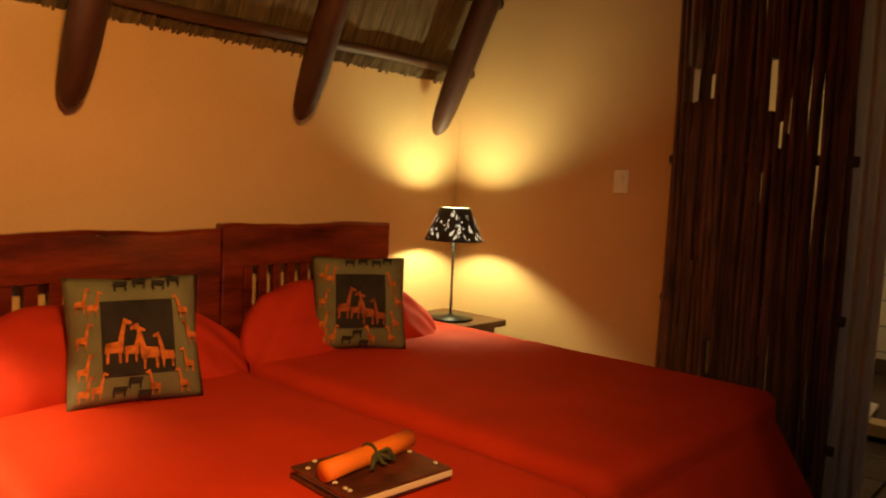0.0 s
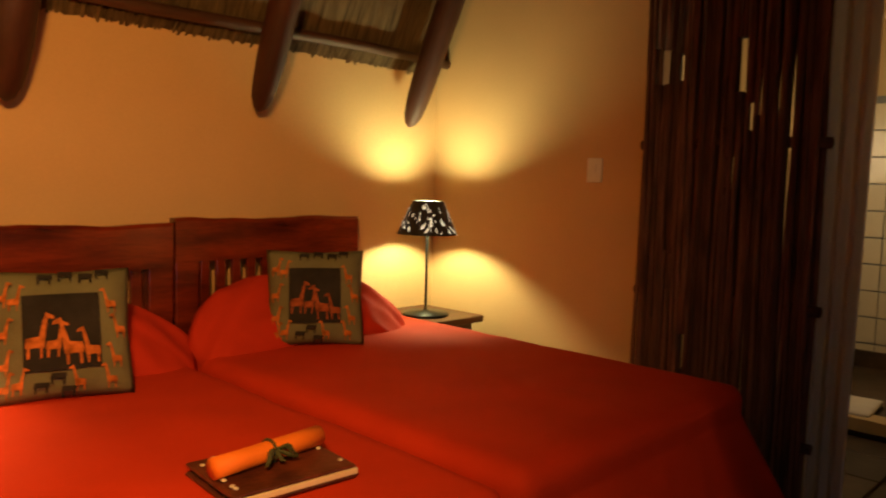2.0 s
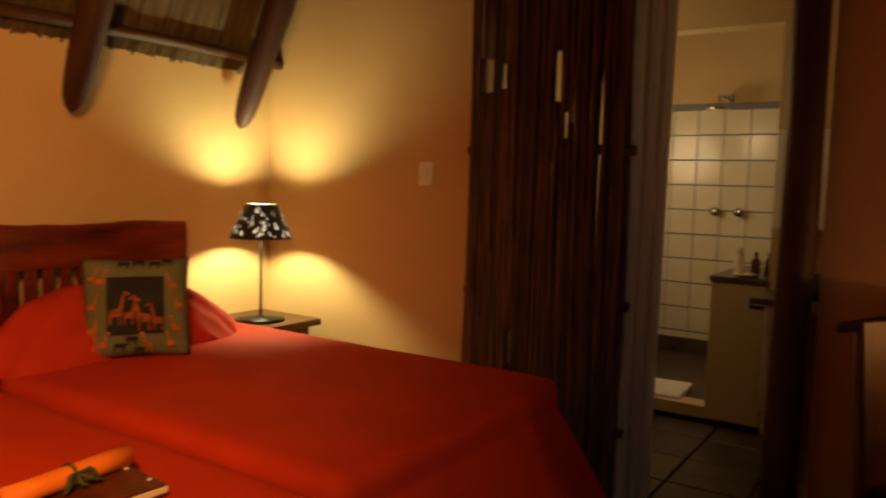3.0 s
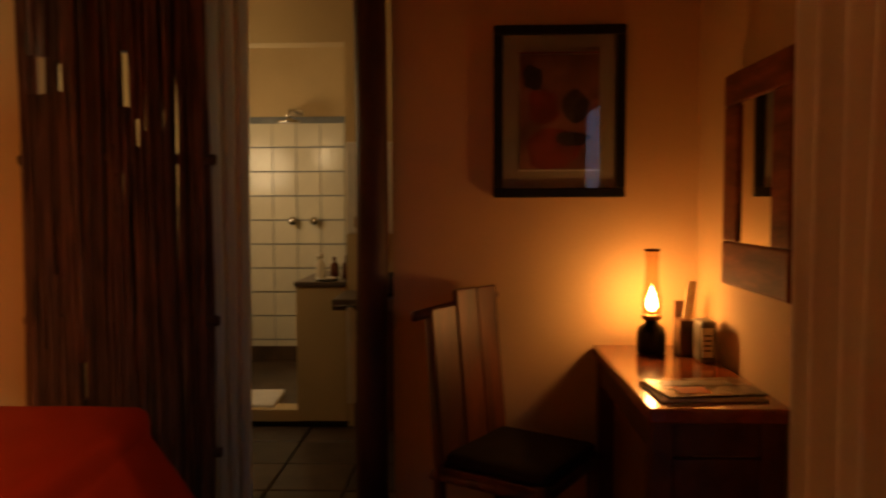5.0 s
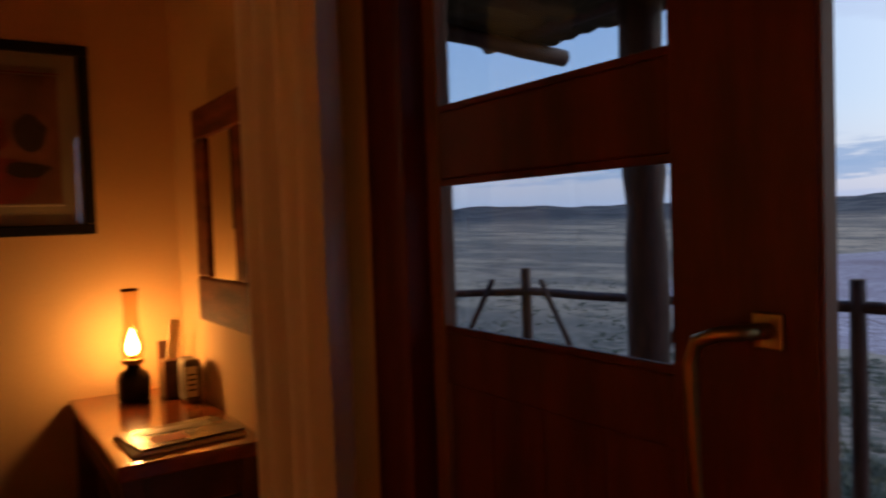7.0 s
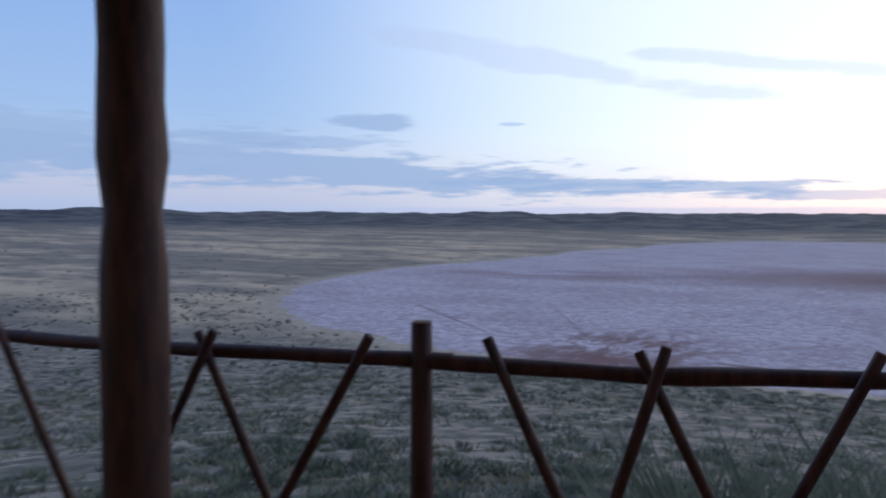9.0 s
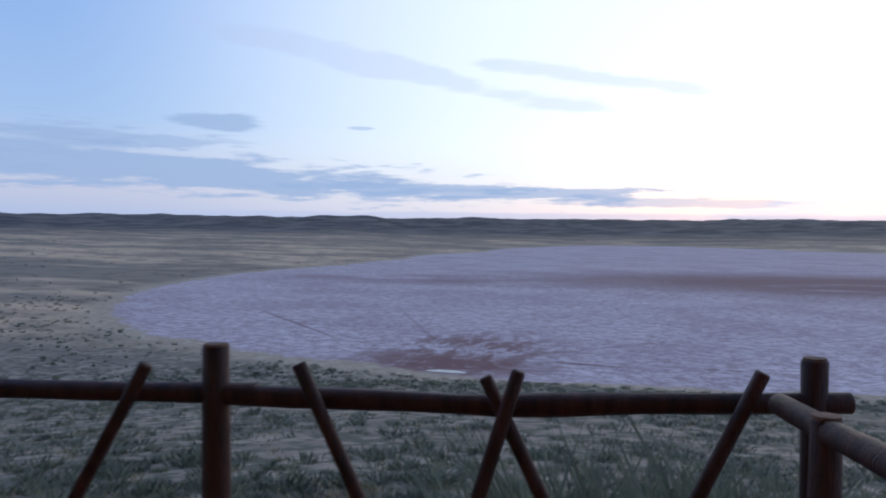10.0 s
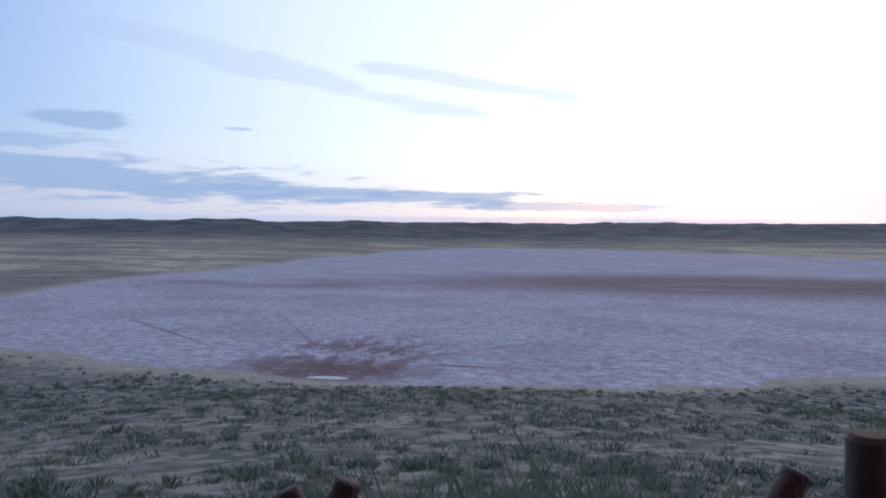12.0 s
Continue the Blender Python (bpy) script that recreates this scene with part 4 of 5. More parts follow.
hd = part("door_handle", tube([(-2.395, Y1, 1.225), (-2.395, 0.012, 1.228), (-2.372, 0.022, 1.225), (-2.345, 0.022, 1.215), (-2.335, 0.022, 1.19), (-2.337, 0.022, 1.05), (-2.345, 0.015, 1.0), (-2.36, Y1, 0.99)], [0.009, 0.009, 0.009, 0.009, 0.008, 0.008, 0.008, 0.008], 10), BRASS, d1, "long brass pull handle", smooth=True)
part("handle_plate", box((0.036, 0.006, 0.040), (-2.395, Y1 + 0.003, 1.225), 0.002), BRASS, d1)
structure(part("door_sill", span(OPEN_X, -1.70, -0.2, 0.02, -0.05, 0.012, 0.004), DOORW), "worn wooden door sill")
# ---- bathroom ----
for cloth, sheerness in ((SHEER, 0.4), (CURTAIN, 0.12)):
    cn, cl = cloth.node_tree.nodes, cloth.node_tree.links
    thin, blend = cn.new("ShaderNodeBsdfTranslucent"), cn.new("ShaderNodeMixShader")
    thin.inputs["Color"].default_value = (0.75, 0.72, 0.66, 1)
    blend.inputs[0].default_value = sheerness
    cl.new(cn["Principled BSDF"].outputs[0], blend.inputs[1])
    cl.new(thin.outputs[0], blend.inputs[2])
    cl.new(blend.outputs[0], cn["Material Output"].inputs["Surface"])

structure(part("bath_wall_north", span(0.16, 3.2, 3.0, 3.15, -0.2, 2.75), PLASTER_BATH), "ochre plaster bathroom wall")
structure(part("bath_wall_south", span(0.16, 3.2, 0.75, 0.90, -0.2, 2.75), PLASTER_BATH), "ochre plaster bathroom wall")
structure(part("bath_ceiling", span(0.16, 3.2, 0.75, 3.15, 2.75, 2.85), PLASTER_BATH), "plain plaster bathroom ceiling")
structure(part("bath_wall_east", span(3.02, 3.2, 0.90, 3.0, -0.2, 2.75), PLASTER_BATH), "ochre plaster wall over shower tiles")
structure(part("shower_partition_1", span(1.50, 1.64, 0.90, 1.60, 0, 2.75), PLASTER_BATH), "ochre plaster partition beside the shower")
structure(part("shower_partition_2", span(1.50, 1.64, 1.60, 2.36, 2.27, 2.75), PLASTER_BATH), "plaster lintel over the shower opening")
structure(part("shower_partition_3", span(1.50, 1.64, 2.36, 3.0, 0, 2.75), PLASTER_BATH), "ochre plaster partition beside the shower")
structure(part("half_wall", span(1.497, 2.25, 1.605, 1.905, 0.03, 0.84, 0.004), PLASTER_BATH), "low plastered shower wall")
structure(part("half_wall_cap", span(1.485, 2.27, 1.603, 1.915, 0.84, 0.87, 0.006), COUNTER), "dark stone cap on low wall")
structure(part("shower_step", span(1.495, 1.64, 1.905, 2.358, 0.0, 0.10, 0.006), PLASTER_BATH), "low plaster step into the shower")
structure(part("baseboard", span(1.480, 1.495, 1.603, 2.70, 0, 0.03, 0.003), BLACKM), "dark skirting under the low wall")
structure(part("shower_skirting", span(2.985, 3.0, 1.65, 2.99, 0.08, 0.20, 0.003), SCREED), "dark slate skirting under shower tiles")
structure(part("shower_floor", span(1.64, 3.02, 1.0, 3.0, -0.01, 0.08), SCREED), "brown shower floor")

wall_t = new("shower_tiles")
structure(wall_t, "white glazed tiles with grey joints")
part("joint_bed", span(3.008, 3.018, 1.10, 2.98, 0.06, 2.018), TILE_GROUT, wall_t)
tw, th = 0.189, 0.189
me_t = None
for i in range(10):
    for k in range(10):
        z, y = 0.135 + k * 0.191, 1.19 + i * 0.1905
        if me_t is None:
            o = part("tile", box((0.010, tw - 0.0045, th - 0.008), (0, 0, 0), 0.002, 1), TILE, wall_t)
            me_t = o.data
        else:
            o = new("tile", me_t)
            o.parent = wall_t
        o.location = (3.003, y, z + 0.02)

sh = thing("rain_shower", (2.98, 2.23, 1.99), "chrome rain shower head on wall arm", "shower")
part("arm", tube([(0.03, 0, 0.06), (-0.10, 0, 0.065), (-0.20, 0, 0.05), (-0.24, 0, 0.0)], 0.011, 10), CHROME, sh, smooth=True)
part("rose", lathe([(0.012, 0.0), (0.02, -0.02), (0.085, -0.035), (0.088, -0.05), (0.07, -0.052)], 26, (-0.24, 0, 0)), CHROME, sh, smooth=True)
part("flange", box((0.01, 0.10, 0.05), (0.025, 0, 0.06), 0.008), CHROME, sh)
for y in (2.09, 2.26):
    t = thing("shower_tap", (2.99, y, 1.20), "round chrome shower tap on white tiles", "tap", "shower taps")
    part("knob", tube([(0.01, 0, 0), (-0.03, 0, 0), (-0.035, 0, 0), (-0.065, 0, 0)], [0.022, 0.022, 0.034, 0.030], 16), CHROME, t, smooth=True)
m = thing("bath_mat", (1.735, 2.21, 0.1005), "folded white towelling bath mat on shower step", "mat", "", 4)
part("towelling", soft_box((0.20, 0.135, 0.016), 0.012, 10, 0.004, 9, 1), TOWEL, m, smooth=True)
ra = (1.62, 1.74)
for name, lab, dx, dy, prof, mt in (
    ("pump_bottle", "cream lotion bottle with pale cap", -0.01, 0.04, [(0.026, 0), (0.028, 0.01), (0.028, 0.10), (0.014, 0.115), (0.014, 0.13), (0.022, 0.135), (0.022, 0.155), (0.006, 0.16)], CREAM),
    ("shampoo_bottle", "small brown toiletry bottle", 0.03, -0.04, [(0.024, 0), (0.026, 0.01), (0.026, 0.09), (0.012, 0.105), (0.012, 0.135), (0.004, 0.14)], SOAP),
    ("shampoo_bottle", "small brown toiletry bottle", 0.03, -0.115, [(0.024, 0), (0.026, 0.01), (0.026, 0.095), (0.012, 0.11), (0.012, 0.14), (0.004, 0.145)], SOAP)):
    b = thing(name, (ra[0] + dx, ra[1] + dy, 0.8705), lab, "bottle", "toiletries")
    part("body", lathe(prof, 18), mt, b, smooth=True)
b = thing("soap_dish", (1.56, 1.73, 0.8705), "shallow white soap dish on low wall", "dish")
part("dish", lathe([(0.04, 0), (0.07, 0.014), (0.072, 0.018), (0.03, 0.008)], 24), WHITEP, b, smooth=True)
b = thing("vanity", (1.28, 1.30, 0), "dark washstand with basin beside the shower wall", "washstand")
part("counter", box((0.44, 0.62, 0.06), (0, 0, 0.79), 0.006), COUNTER, b)
part("basin", lathe([(0.09, 0.0), (0.17, 0.05), (0.185, 0.11), (0.175, 0.112), (0.14, 0.05), (0.03, 0.02)], 28, (0, 0, 0.82)), CERAMIC, b, smooth=True)
part("leg", box((0.06, 0.5, 0.76), (0.15, 0, 0.38), 0.004), NIGHT, b)
tl = thing("hand_towel", (1.06, 1.45, 0.70), "white hand towel hanging at the washstand", "towel")
part("cloth", drape(-0.08, 0.08, 0.0, -0.44, 0.08, 1.5, 0.010, "y", 30, 2.0, 8), TOWEL, tl, smooth=True)
part("rail", tube([(0.0, -0.14, 0.085), (0.0, 0.14, 0.085)], 0.008, 8), CHROME, tl)
cb = thing("wall_cabinet", (1.42, 1.44, 1.42), "white wall cabinet beside the shower partition", "cabinet")
part("body", box((0.15, 0.26, 0.52), (0, 0, 0), 0.004), WHITEP, cb)
part("cabinet_door", box((0.016, 0.254, 0.51), (-0.084, 0, 0), 0.004), WHITEP, cb)
part("handle", box((0.012, 0.012, 0.06), (-0.098, 0.08, -0.19), 0.003), CHROME, cb)

# floor of dark slate flags, room and bathroom
fl_top = new("floor")
structure(fl_top, "dark brown irregular slate floor tiles")
me_f = [None] * 4
random.seed(4)
for i in range(21):
    for k in range(11):
        x, y = XL + 0.18 + i * 0.363, 0.18 + k * 0.363
        j = (i * 7 + k * 3) % 4
        if x > 3.0 or (x > 1.5 and y > 1.6) or (x > 0.16 and not 0.9 < y < 3.0):
            continue
        if me_f[j] is None:
            o = part("flagstone", box((0.352, 0.352, 0.014), (0, 0, 0), 0.004 + 0.001 * j, 1), SCREED, fl_top)
            me_f[j] = o.data
        else:
            o = new("flagstone", me_f[j])
            o.parent = fl_top
        o.location = (x, y, -0.0075 + 0.0008 * j)
        o.rotation_euler = (0, 0, random.choice((0, math.pi / 2, math.pi)))

# ---- veranda ----
FA, FB = Vector((-1.18, -2.50, 0)), Vector((-2.50, -2.69, 0))
FF = Vector((0.70, -2.23, 0))
DZ = -0.06
deck = new("deck")
structure(deck, "weathered timber veranda deck boards")
for k in range(22):
    o = part("deck_board", box((6.6, 0.118, 0.03), (-1.7, -0.15 - k * 0.122, DZ - 0.015), 0.004, 1), DECK, deck)
for x in (-4.4, -2.5, -0.5, 1.2):
    part("joist", box((0.08, 2.6, 0.14), (x, -1.5, DZ - 0.105), 0.004), LOG, deck)
    part("stilt", tube([(x, -2.6, -3.6), (x, -2.6, DZ - 0.1)], 0.07, 10), LOG, deck)


def log(points, r, parent, name="log", seed=0.0, sides=12, label=""):
    pts = [Vector(p) for p in points]
    n = 7
    out, rad = [], []
    for a, b in zip(pts, pts[1:]):
        for k in range(n):
            t = k / n
            out.append(a.lerp(b, t))
    out.append(pts[-1])
    for i, p in enumerate(out):
        p.z += 0.006 * noise.noise((p.x * 2.2 + seed, p.y * 2.2, 1))
        rad.append(r * (1 + 0.14 * noise.noise((p.x * 4, p.y * 4 + seed, p.z * 4))))
    d0, d1 = (out[1] - out[0]).normalized(), (out[-1] - out[-2]).normalized()
    out = [out[0] - d0 * 0.004] + out + [out[-1] + d1 * 0.004]
    rad = [rad[0] * 0.86] + rad + [rad[-1] * 0.86]
    return part(name, tube(out, rad, sides, None, 0.12, seed), LOG, parent, label, True)


fence = thing("veranda_fence", (0, 0, 0), "rustic dark log railing with slanting sticks", "fence")


def post(p, top, r=0.034, seed=0.0):
    o = log([(p.x, p.y, -0.5), (p.x + 0.004, p.y, top)], r, fence, "post", seed, 16)
    part("post_top", lathe([(r * 0.93, 0), (r * 0.85, 0.006), (0.004, 0.007)], 16, (p.x + 0.004, p.y, top + 0.001)), LOG_END, o, "pale cut end")


def bay(a, b, seed, r0, r1, leans, low=0.06):
    d = b - a
    n = Vector((d.y, -d.x, 0)).normalized() * 0.022
    if n.y < 0:
        n = -n
    log([a - d * 0.05 + Vector((0, 0, r0 + 0.004)), a + d * 0.5 + Vector((0, 0, (r0 + r1) / 2 - 0.012)), b + d * 0.02 + Vector((0, 0, r1))], 0.024, fence, "top_rail", seed)
    log([a + Vector((0, 0, low)), b + Vector((0, 0, low))], 0.026, fence, "bottom_rail", seed + 1)
    for k, (s0, s1) in enumerate(leans):
        p0, p1 = a + d * s0, a + d * s1
        off = n * (1.9 + (k % 2) * 1.3)
        t = (r0 + (r1 - r0) * s0) + (0.075 if k in (0, 3) else 0.055 + 0.015 * (k == 1))
        # the stick leans from its foot on the bottom rail past the top rail
        top = p0 + (p0 - p1) * 0.02 + Vector((0, 0, t)) + off
        log([p1 + Vector((0, 0, low - 0.02)) + off, top], 0.0165, fence, "stick", seed + 3 + k, 10)


for p, top, s in ((FA, 1.040, 1.0), (FB, 1.055, 2.0), (FF, 1.040, 3.0)):
    post(p, top, 0.027 if p is FB else 0.033, s)
bay(FB, FA, 11.0, 0.965, 0.925, ((0.83, 0.487), (0.467, 0.685), (0.51, 0.165), (0.10, 0.445)))
bay(FA, FF, 23.0, 0.925, 0.905, ((0.09, 0.37), (0.383, 0.64), (0.417, 0.17), (0.90, 0.62)))
side1 = Vector((1.55, -1.2, 0))
bay(FF, side1, 31.0, 0.905, 0.90, ((0.16, 0.50), (0.462, 0.72), (0.512, 0.18), (0.85, 0.52)))
post(side1, 1.03, 0.033, 4.0)
FC = Vector((-2.475, -2.405, 0))
post(FC, 1.0, 0.028, 5.0)
log([(-2.42, -2.61, 0.975), (-2.525, -2.20, 0.985), (-2.95, -0.80, 0.98)], 0.024, fence, "side_rail", 41.0)
post(Vector((-2.97, -0.75, 0)), 1.0, 0.034, 6.0)
log([(-2.50, -2.55, 0.10), (-2.97, -0.75, 0.10)], 0.024, fence, "side_rail", 43.0)

vp = thing("veranda_post", (-0.36, -2.12, 0), "thick reddish pole carrying the veranda roof", "post")
log([(0, 0, -0.4), (0, 0, 1.2), (0.01, 0, 2.42)], 0.10, vp, "pole", 51.0, 20)
vp2 = thing("veranda_post", (-4.2, -1.9, 0), "thick reddish pole carrying the veranda roof", "post")
log([(0, 0, -0.4), (0, 0, 1.2), (0.01, 0, 2.42)], 0.083, vp2, "pole", 52.0, 20)
vb = thing("veranda_beam", (0, 0, 0), "dark log beam along the veranda eave", "beam")
log([(-4.6, -2.20, 2.45), (-1.5, -2.19, 2.46), (0.95, -2.18, 2.45)], 0.06, vb, "log", 53.0, 14)
for k, x in enumerate((-3.4, -2.2, -1.0, 0.62)):
    vr = thing("veranda_rafter", (0, 0, 0), "dark log rafter end under the veranda thatch", "rafter", "veranda rafters")
    log([(x, -0.16, 2.53), (x, -2.52, 2.33)], 0.05, vr, "log", 60.0 + k, 14)

# ---- landscape ----
PAN_Z, PAN_C = -12.0, (-40.0, -300.0)
SHORE = ((79, -92), (101, -128), (113, -176), (108, -235), (105, -290), (98, -400), (92, -520), (60, -600), (0, -600), (-80, -520), (-165, -415), (-240, -330), (-250, -230), (-190, -150), (-110, -104),
         (-33, -78), (-8, -67.5), (7, -65.8), (20, -66), (40, -70.5), (60, -78.5))
_pol = sorted((math.atan2(y - PAN_C[1], x - PAN_C[0]), math.hypot(x - PAN_C[0], y - PAN_C[1])) for x, y in SHORE)
_pa = np.array([a for a, r in _pol])
_pr = np.array([r for a, r in _pol])


def pan_edge(x, y):
    """Metres outside the salt pan's shore (negative inside), by the ray from its middle."""
    a = np.arctan2(y - PAN_C[1], x - PAN_C[0])
    d = np.hypot(x - PAN_C[0], y - PAN_C[1])
    return d - np.interp(a, np.concatenate((_pa - 2 * np.pi, _pa, _pa + 2 * np.pi)), np.tile(_pr, 3))


def lump(x, y, s, seed):
    return (np.sin(x / s + seed) * np.cos(y / s * 1.3 + seed * 2) + 0.5 * np.sin(x / s * 2.3 + y / s * 1.1 + seed * 3) + 0.3 * np.cos(x / s * 3.7 - y / s * 2.9 + seed))


def land(x, y):
    """Height of the ground: a slope from the lodge to a flat pan, low dunes far off."""
    e = pan_edge(x, y)
    d = np.hypot(x + 2, y + 1)
    near = -1.6 - 10.4 * np.clip((d - 3) / 62.0, 0, 1) ** 0.92
    far = PAN_Z + np.clip(e, 0, None) * 0.012 + 0.25 * lump(x, y, 24, 1) * np.clip(e / 15, 0, 1)
    h = np.where(d < 66, np.maximum(near, PAN_Z), PAN_Z) 
    t = np.clip((d - 60) / 60, 0, 1)
    h = h * (1 - t) + far * t
    h = np.where(e < 0, PAN_Z, np.maximum(h, PAN_Z))
    ridge = np.clip((d - 520) / 900, 0, 1) ** 1.2 * 13 + np.clip((d - 700) / 600, 0, 1) * (4.5 * lump(x, y, 230, 2.4) + 3.2 * lump(x, y, 95, 0.7) + 1.6 * lump(x, y, 37, 1.9))
    return h + np.where(e > 0, ridge * np.clip(e / 120, 0, 1), 0)


angs = np.radians(np.concatenate((np.arange(-150, -30, 0.22), np.arange(-30, 210, 2.0))))
dist = np.concatenate(([0.0], np.geomspace(2.0, 4800, 230)))
gx = -2 + dist[:, None] * np.cos(angs)[None, :]
gy = -1 + dist[:, None] * np.sin(angs)[None, :]
gz = land(gx, gy)
ge = pan_edge(gx, gy)
nr, na = gx.shape
verts = np.stack((gx, gy, gz), -1).reshape(-1, 3)
ii = np.arange(nr - 1)[:, None] * na + np.arange(na)[None, :]
jj = np.arange(nr - 1)[:, None] * na + (np.arange(na)[None, :] + 1) % na
quads = np.stack((ii, ii + na, jj + na, jj), -1).reshape(-1, 4)
me = bpy.data.meshes.new("ground")
me.from_pydata(verts.tolist(), [], quads.tolist())
att = me.attributes.new("shore", "FLOAT", "POINT")
att.data.foreach_set("value", ge.reshape(-1).astype(np.float32))
me.update()
for p in me.polygons:
    p.use_smooth = True
ground = structure(new("ground", me), "dry scrub plain sloping to a pale pink salt pan")

gm = bpy.data.materials.new("scrub_and_salt")
gm.use_nodes = True
n, l = gm.node_tree.nodes, gm.node_tree.links
bs = n["Principled BSDF"]
bs.inputs["Roughness"].default_value, bs.inputs["Specular IOR Level"].default_value = 0.9, 0.15
co = n.new("ShaderNodeTexCoord")


def gnoise(scale, stretch=(1, 1, 1), detail=6.0, rough=0.6):
    mp, t = n.new("ShaderNodeMapping"), n.new("ShaderNodeTexNoise")
    mp.inputs["Scale"].default_value = stretch
    l.new(co.outputs["Object"], mp.inputs["Vector"])
    l.new(mp.outputs[0], t.inputs["Vector"])
    t.inputs["Scale"].default_value, t.inputs["Detail"].default_value, t.inputs["Roughness"].default_value = scale, detail, rough
    return t.outputs["Fac"]


def grange(v, lo, hi):
    t = n.new("ShaderNodeMapRange")
    t.interpolation_type = "SMOOTHSTEP"
    t.inputs["From Min"].default_value, t.inputs["From Max"].default_value = lo, hi
    l.new(v, t.inputs["Value"])
    return t.outputs[0]


def gmix(fac, a, b):
    t = n.new("ShaderNodeMix")
    t.data_type = "RGBA"
    for sock, v in ((t.inputs[0], fac), (t.inputs[6], a), (t.inputs[7], b)):
        if isinstance(v, tuple):
            sock.default_value = (*v, 1)
        elif isinstance(v, (int, float)):
            sock.default_value = v
        else:
            l.new(v, sock)
    return t.outputs[2]


def gmul(a, b, op="MULTIPLY"):
    t = n.new("ShaderNodeMath")
    t.operation = op
    for i, v in enumerate((a, b)):
        if isinstance(v, (int, float)):
            t.inputs[i].default_value = v
        else:
            l.new(v, t.inputs[i])
    return t.outputs[0]


def spot(cx, cy, rx, ry, turn=0.0):
    """1 in the middle of an ellipse on the plan, fading to 0 at its rim; turn in degrees from x."""
    mv, mp, ln = n.new("ShaderNodeMapping"), n.new("ShaderNodeMapping"), n.new("ShaderNodeVectorMath")
    mv.vector_type = "TEXTURE"
    mv.inputs["Location"].default_value = (cx, cy, 0)
    mv.inputs["Rotation"].default_value = (0, 0, -radians(turn))
    mp.inputs["Scale"].default_value = (1 / rx, 1 / ry, 0)
    l.new(co.outputs["Object"], mv.inputs["Vector"])
    l.new(mv.outputs[0], mp.inputs["Vector"])
    ln.operation = "LENGTH"
    l.new(mp.outputs[0], ln.inputs[0])
    return gmul(1.0, grange(ln.outputs["Value"], 0.25, 1.0), "SUBTRACT")


sa = n.new("ShaderNodeAttribute")
sa.attribute_name = "shore"
shore = gmul(sa.outputs["Fac"], gmul(gmul(gnoise(0.12), 0.5, "SUBTRACT"), 9.0), "ADD")
soil = gmix(grange(gnoise(0.35), 0.35, 0.65), (0.21, 0.155, 0.115), (0.40, 0.29, 0.205))
scrub = gmix(grange(gnoise(1.1, (1, 1, 1), 8), 0.47, 0.57), soil, (0.13, 0.112, 0.075))
grass = gmix(grange(gnoise(0.030, (0.5, 1, 1), 8), 0.44, 0.60), (0.30, 0.215, 0.15), (0.62, 0.41, 0.25))
grass = gmix(gmul(grange(gnoise(0.16, (0.7, 1, 1), 9, 0.7), 0.48, 0.62), 0.75), grass, (0.17, 0.125, 0.09))
ln = n.new("ShaderNodeVectorMath")
ln.operation = "LENGTH"
l.new(co.outputs["Object"], ln.inputs[0])
veg = gmix(grange(ln.outputs["Value"], 60, 130), scrub, grass)
veg = gmix(grange(ln.outputs["Value"], 560, 900), veg, gmix(grange(gnoise(0.022, (1, 1, 1), 8), 0.42, 0.62), (0.070, 0.060, 0.056), (0.175, 0.138, 0.115)))
sand = gmix(grange(gnoise(1.3), 0.4, 0.7), (0.42, 0.29, 0.19), (0.56, 0.42, 0.29))
salt = gmix(grange(gnoise(0.75, (0.8, 1, 1), 9, 0.75), 0.42, 0.60), (0.48, 0.345, 0.33), (0.74, 0.58, 0.56))
salt = gmix(gmul(grange(gnoise(0.06), 0.40, 0.66), 0.45), salt, (0.38, 0.25, 0.25))
mud = (0.225, 0.105, 0.090)
# broad damp band, with a paler tail towards the far shore
salt = gmix(gmul(gmul(spot(-52, -205, 125, 62), grange(gnoise(0.05, (0.35, 1, 1), 7), 0.20, 0.46)), 0.85), salt, mud)
salt = gmix(gmul(gmul(spot(60, -184, 66, 26), grange(gnoise(0.05, (0.5, 1, 1), 7), 0.34, 0.60)), 0.5), salt, mud)
# trampled mud round the waterhole and the paths of game that lead to it
salt = gmix(gmul(gmul(spot(20, -78, 15, 24), grange(gnoise(0.35, (1.4, 0.45, 1), 8, 0.7), 0.43, 0.56)), 0.85), salt, mud)
salt = gmix(gmul(gmul(spot(19, -71, 13, 7.5), grange(gnoise(0.6), 0.30, 0.48)), 0.92), salt, mud)
salt = gmix(gmul(gmul(spot(6.5, -75, 6.5, 0.75), grange(gnoise(0.7), 0.36, 0.48)), 0.9), salt, mud)
salt = gmix(gmul(gmul(spot(-8, -76.5, 9, 0.6), grange(gnoise(0.8), 0.45, 0.55)), 0.8), salt, mud)
salt = gmix(gmul(spot(49, -94, 25, 0.55, 43.5), 0.6), salt, mud)
salt = gmix(gmul(spot(31, -96, 24, 0.5, 62), 0.4), salt, mud)
salt = gmix(gmul(spot(4, -88, 19, 0.5, -48), 0.4), salt, mud)
crack = n.new("ShaderNodeTexVoronoi")
crack.feature = "DISTANCE_TO_EDGE"
crack.inputs["Scale"].default_value = 0.5
warp = n.new("ShaderNodeMix")
warp.data_type = "VECTOR"
warp.inputs[0].default_value = 0.25
wt = n.new("ShaderNodeTexNoise")
wt.inputs["Scale"].default_value = 0.4
l.new(co.outputs["Object"], wt.inputs["Vector"])
ws = n.new("ShaderNodeVectorMath")
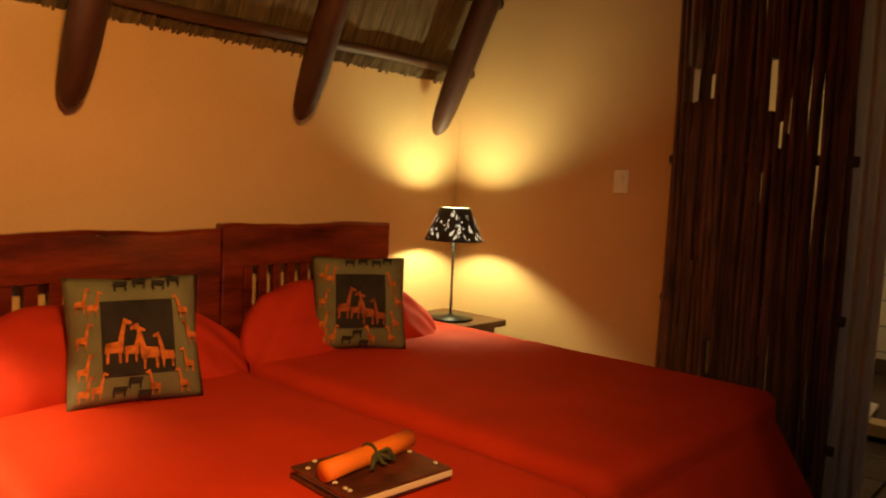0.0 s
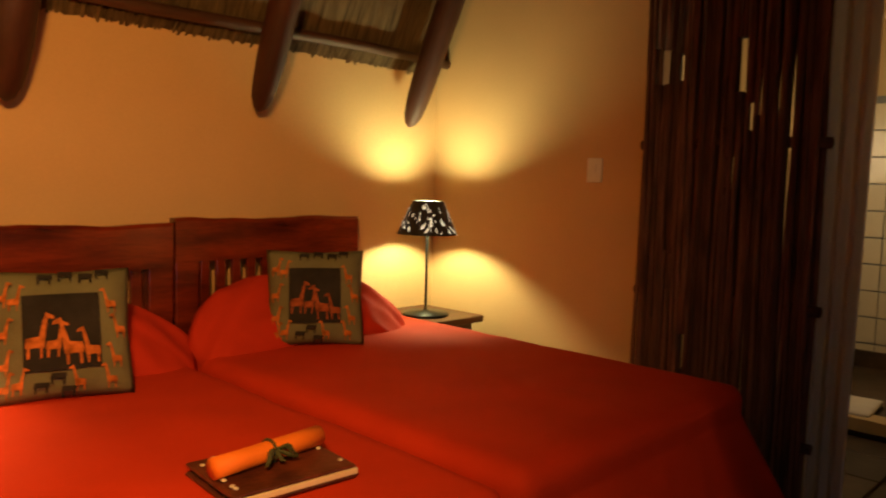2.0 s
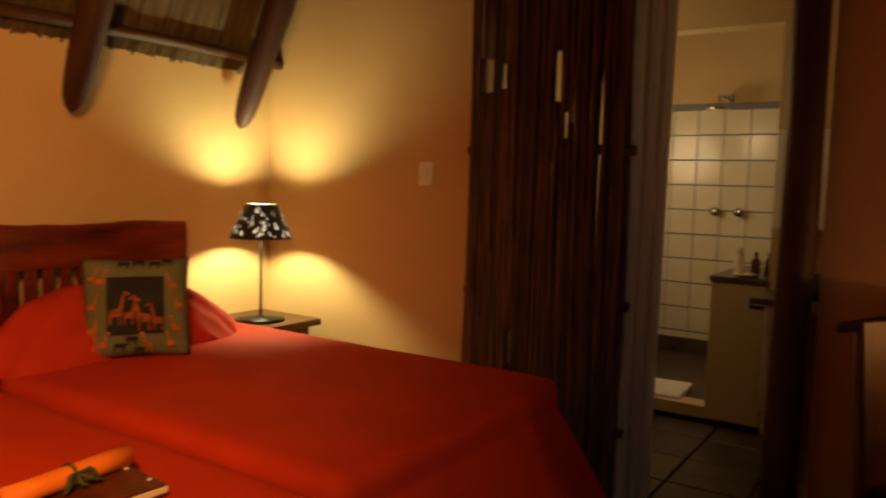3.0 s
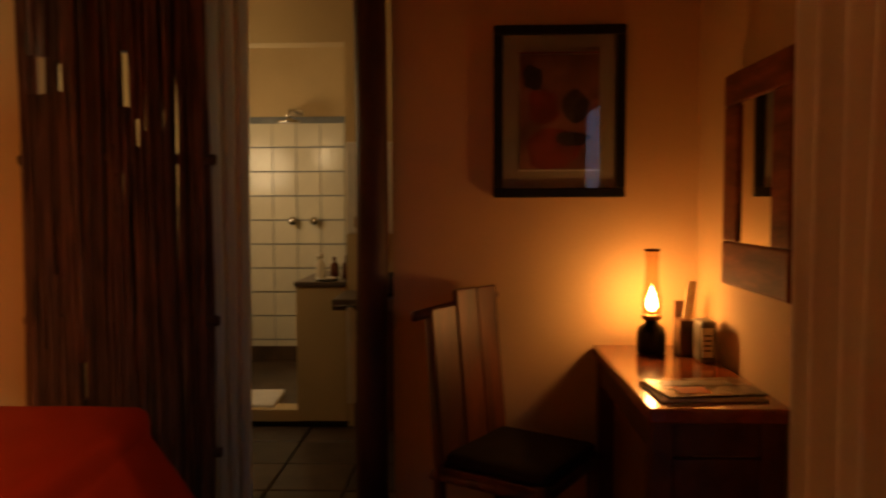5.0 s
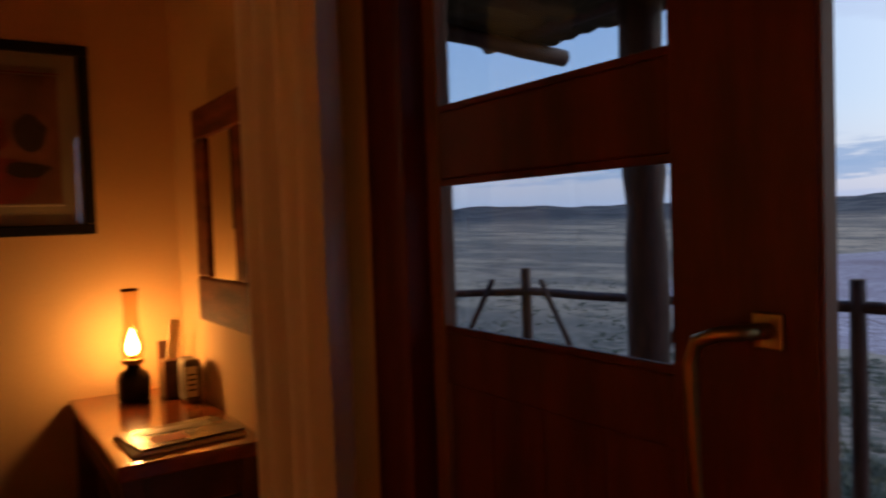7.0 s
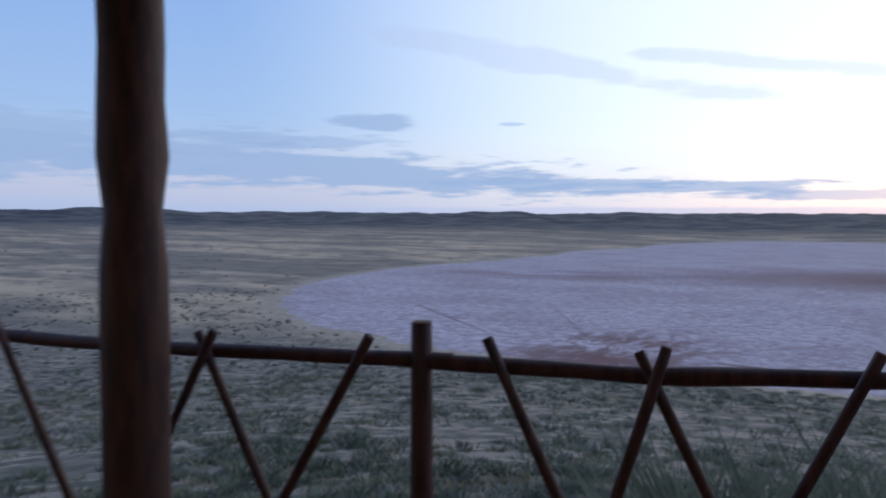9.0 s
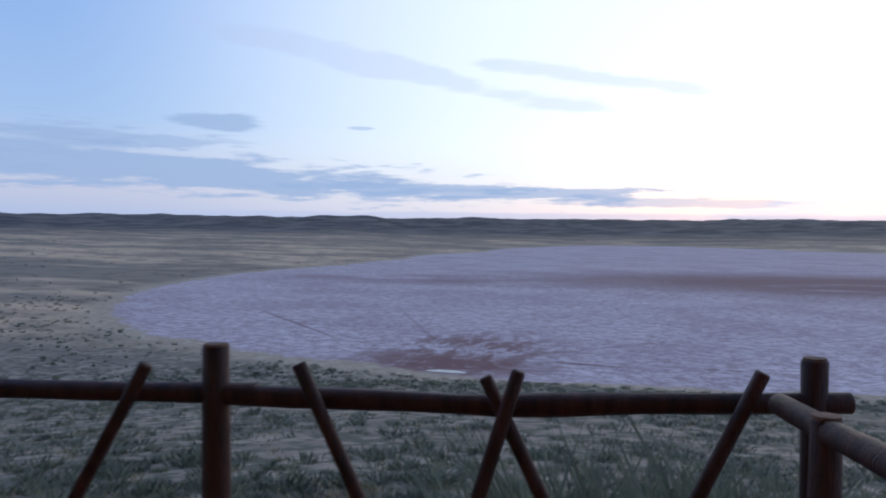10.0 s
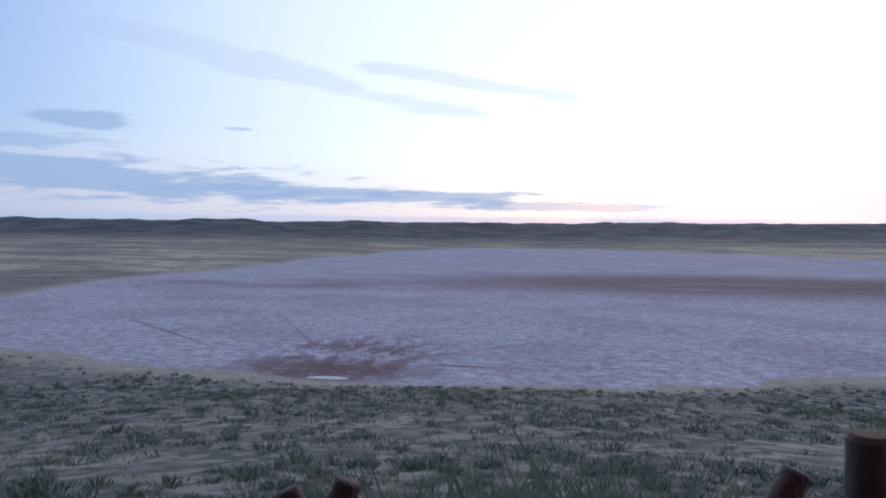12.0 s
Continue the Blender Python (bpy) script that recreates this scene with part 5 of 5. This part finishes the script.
ws.operation = "MULTIPLY_ADD"
ws.inputs[1].default_value = (7, 7, 7)
l.new(wt.outputs["Color"], ws.inputs[0])
l.new(co.outputs["Object"], ws.inputs[2])
l.new(ws.outputs[0], crack.inputs["Vector"])
salt = gmix(gmul(gmul(1.0, grange(crack.outputs["Distance"], 0.0, 0.11), "SUBTRACT"), 0.42), salt, mud)
col = gmix(grange(shore, 1.5, 7.0), sand, veg)
col = gmix(grange(shore, -0.8, 0.6), salt, col)
l.new(col, bs.inputs["Base Color"])
bp = n.new("ShaderNodeBump")
bp.inputs["Strength"].default_value, bp.inputs["Distance"].default_value = 0.5, 0.15
l.new(gnoise(1.2, (1, 1, 1), 8), bp.inputs["Height"])
l.new(bp.outputs[0], bs.inputs["Normal"])
me.materials.append(gm)

# waterhole at the near shore
WATER = mat("waterhole_water", (0.10, 0.13, 0.17), 0.06, var=0.1, scale=0.5, bump=0.02)
bm = bmesh.new()
bm.faces.new([bm.verts.new((18.2 + 1.8 * math.cos(a) * (1 + 0.2 * math.sin(3 * a)), -67.0 + 0.75 * math.sin(a) * (1 + 0.15 * math.cos(2 * a)), PAN_Z + 0.03)) for a in [k * math.pi / 16 for k in range(32)]])
structure(part("water", bm, WATER), "small pale waterhole at the pan's shore")

# scrub and dry grass, uncountable tufts
rng = np.random.default_rng(7)


def tufts(name, label, spots, material, blades, height, width, lean):
    vs, fs = [], []
    for x, y, s in spots:
        z = float(land(np.array(x), np.array(y))) - 0.03
        nb = blades if math.hypot(x, y) < 22 else max(8, blades // 2)
        for k in range(nb):
            a, rr = rng.uniform(0, 6.283), rng.uniform(0, 0.42) * s
            hx, hy = x + rr * math.cos(a), y + rr * math.sin(a)
            h = height * s * rng.uniform(0.55, 1.1) * (1 - 0.5 * rr / (0.45 * s))
            w = width * s * rng.uniform(0.6, 1.3)
            lx, ly = lean * h * math.cos(a) * rng.uniform(0.2, 1.2), lean * h * math.sin(a) * rng.uniform(0.2, 1.2)
            b = rng.uniform(0, 3.14)
            cx, cy = math.cos(b) * w, math.sin(b) * w
            i0 = len(vs)
            vs += [(hx - cx * 0.5, hy - cy * 0.5, z), (hx + cx * 0.5, hy + cy * 0.5, z),
                   (hx + lx * 0.5 + cx, hy + ly * 0.5 + cy, z + h * 0.6), (hx + lx * 0.5 - cx, hy + ly * 0.5 - cy, z + h * 0.55), (hx + lx, hy + ly, z + h)]
            fs += [(i0, i0 + 1, i0 + 2, i0 + 3), (i0 + 3, i0 + 2, i0 + 4)]
    me = bpy.data.meshes.new(name)
    me.from_pydata(vs, [], fs)
    me.materials.append(material)
    return tagged(new(name, me), label, "scrub", "", "stuff")


def scatter(count, d0, d1, a0, a1, s0, s1, clump=0.0):
    out = []
    while len(out) < count:
        d = math.sqrt(rng.uniform(d0 * d0, d1 * d1)) if clump == 0 else d0 * (d1 / d0) ** rng.uniform(0, 1)
        a = math.radians(rng.uniform(a0, a1))
        x, y = -2 + d * math.cos(a), -1 + d * math.sin(a)
        if pan_edge(np.array(x), np.array(y)) < 2.5:
            continue
        if noise.noise((x * 0.12, y * 0.12, 3)) + rng.uniform(-0.5, 0.5) < -0.15:
            continue
        out.append((x, y, rng.uniform(s0, s1)))
    return out


tufts("scrub_bushes", "low grey-green scrub bushes on the slope", scatter(7500, 6, 74, -150, -15, 0.35, 1.1) + scatter(1100, 5, 25, -150, -15, 0.35, 0.9, 1), BUSH, 46, 0.36, 0.019, 0.85)
tufts("dry_grass", "pale dry grass tufts on sandy ground", scatter(3200, 5, 64, -150, -15, 0.4, 1.0) + scatter(600, 5, 25, -150, -15, 0.4, 0.9, 1), BUSH_PALE, 22, 0.32, 0.018, 0.6)
tufts("far_scrub", "scattered dark bushes on the far plain", [(x, y, s) for x, y, s in scatter(900, 90, 520, -100, 10, 0.4, 1.1) + scatter(2600, 62, 150, -150, 0, 0.35, 0.9)], BUSH, 16, 0.45, 0.12, 0.7)
TALL = mat("tall_grass", (0.34, 0.32, 0.20), 0.9, var=0.3, scale=2, fine=10, bump=0)
tufts("tall_grass", "tall feathery grass clump beyond the railing", [(-2.3 + rng.normal(0, 0.85), -8.9 + rng.normal(0, 0.6), rng.uniform(0.75, 1.15)) for k in range(24)], TALL, 130, 1.8, 0.006, 0.55)
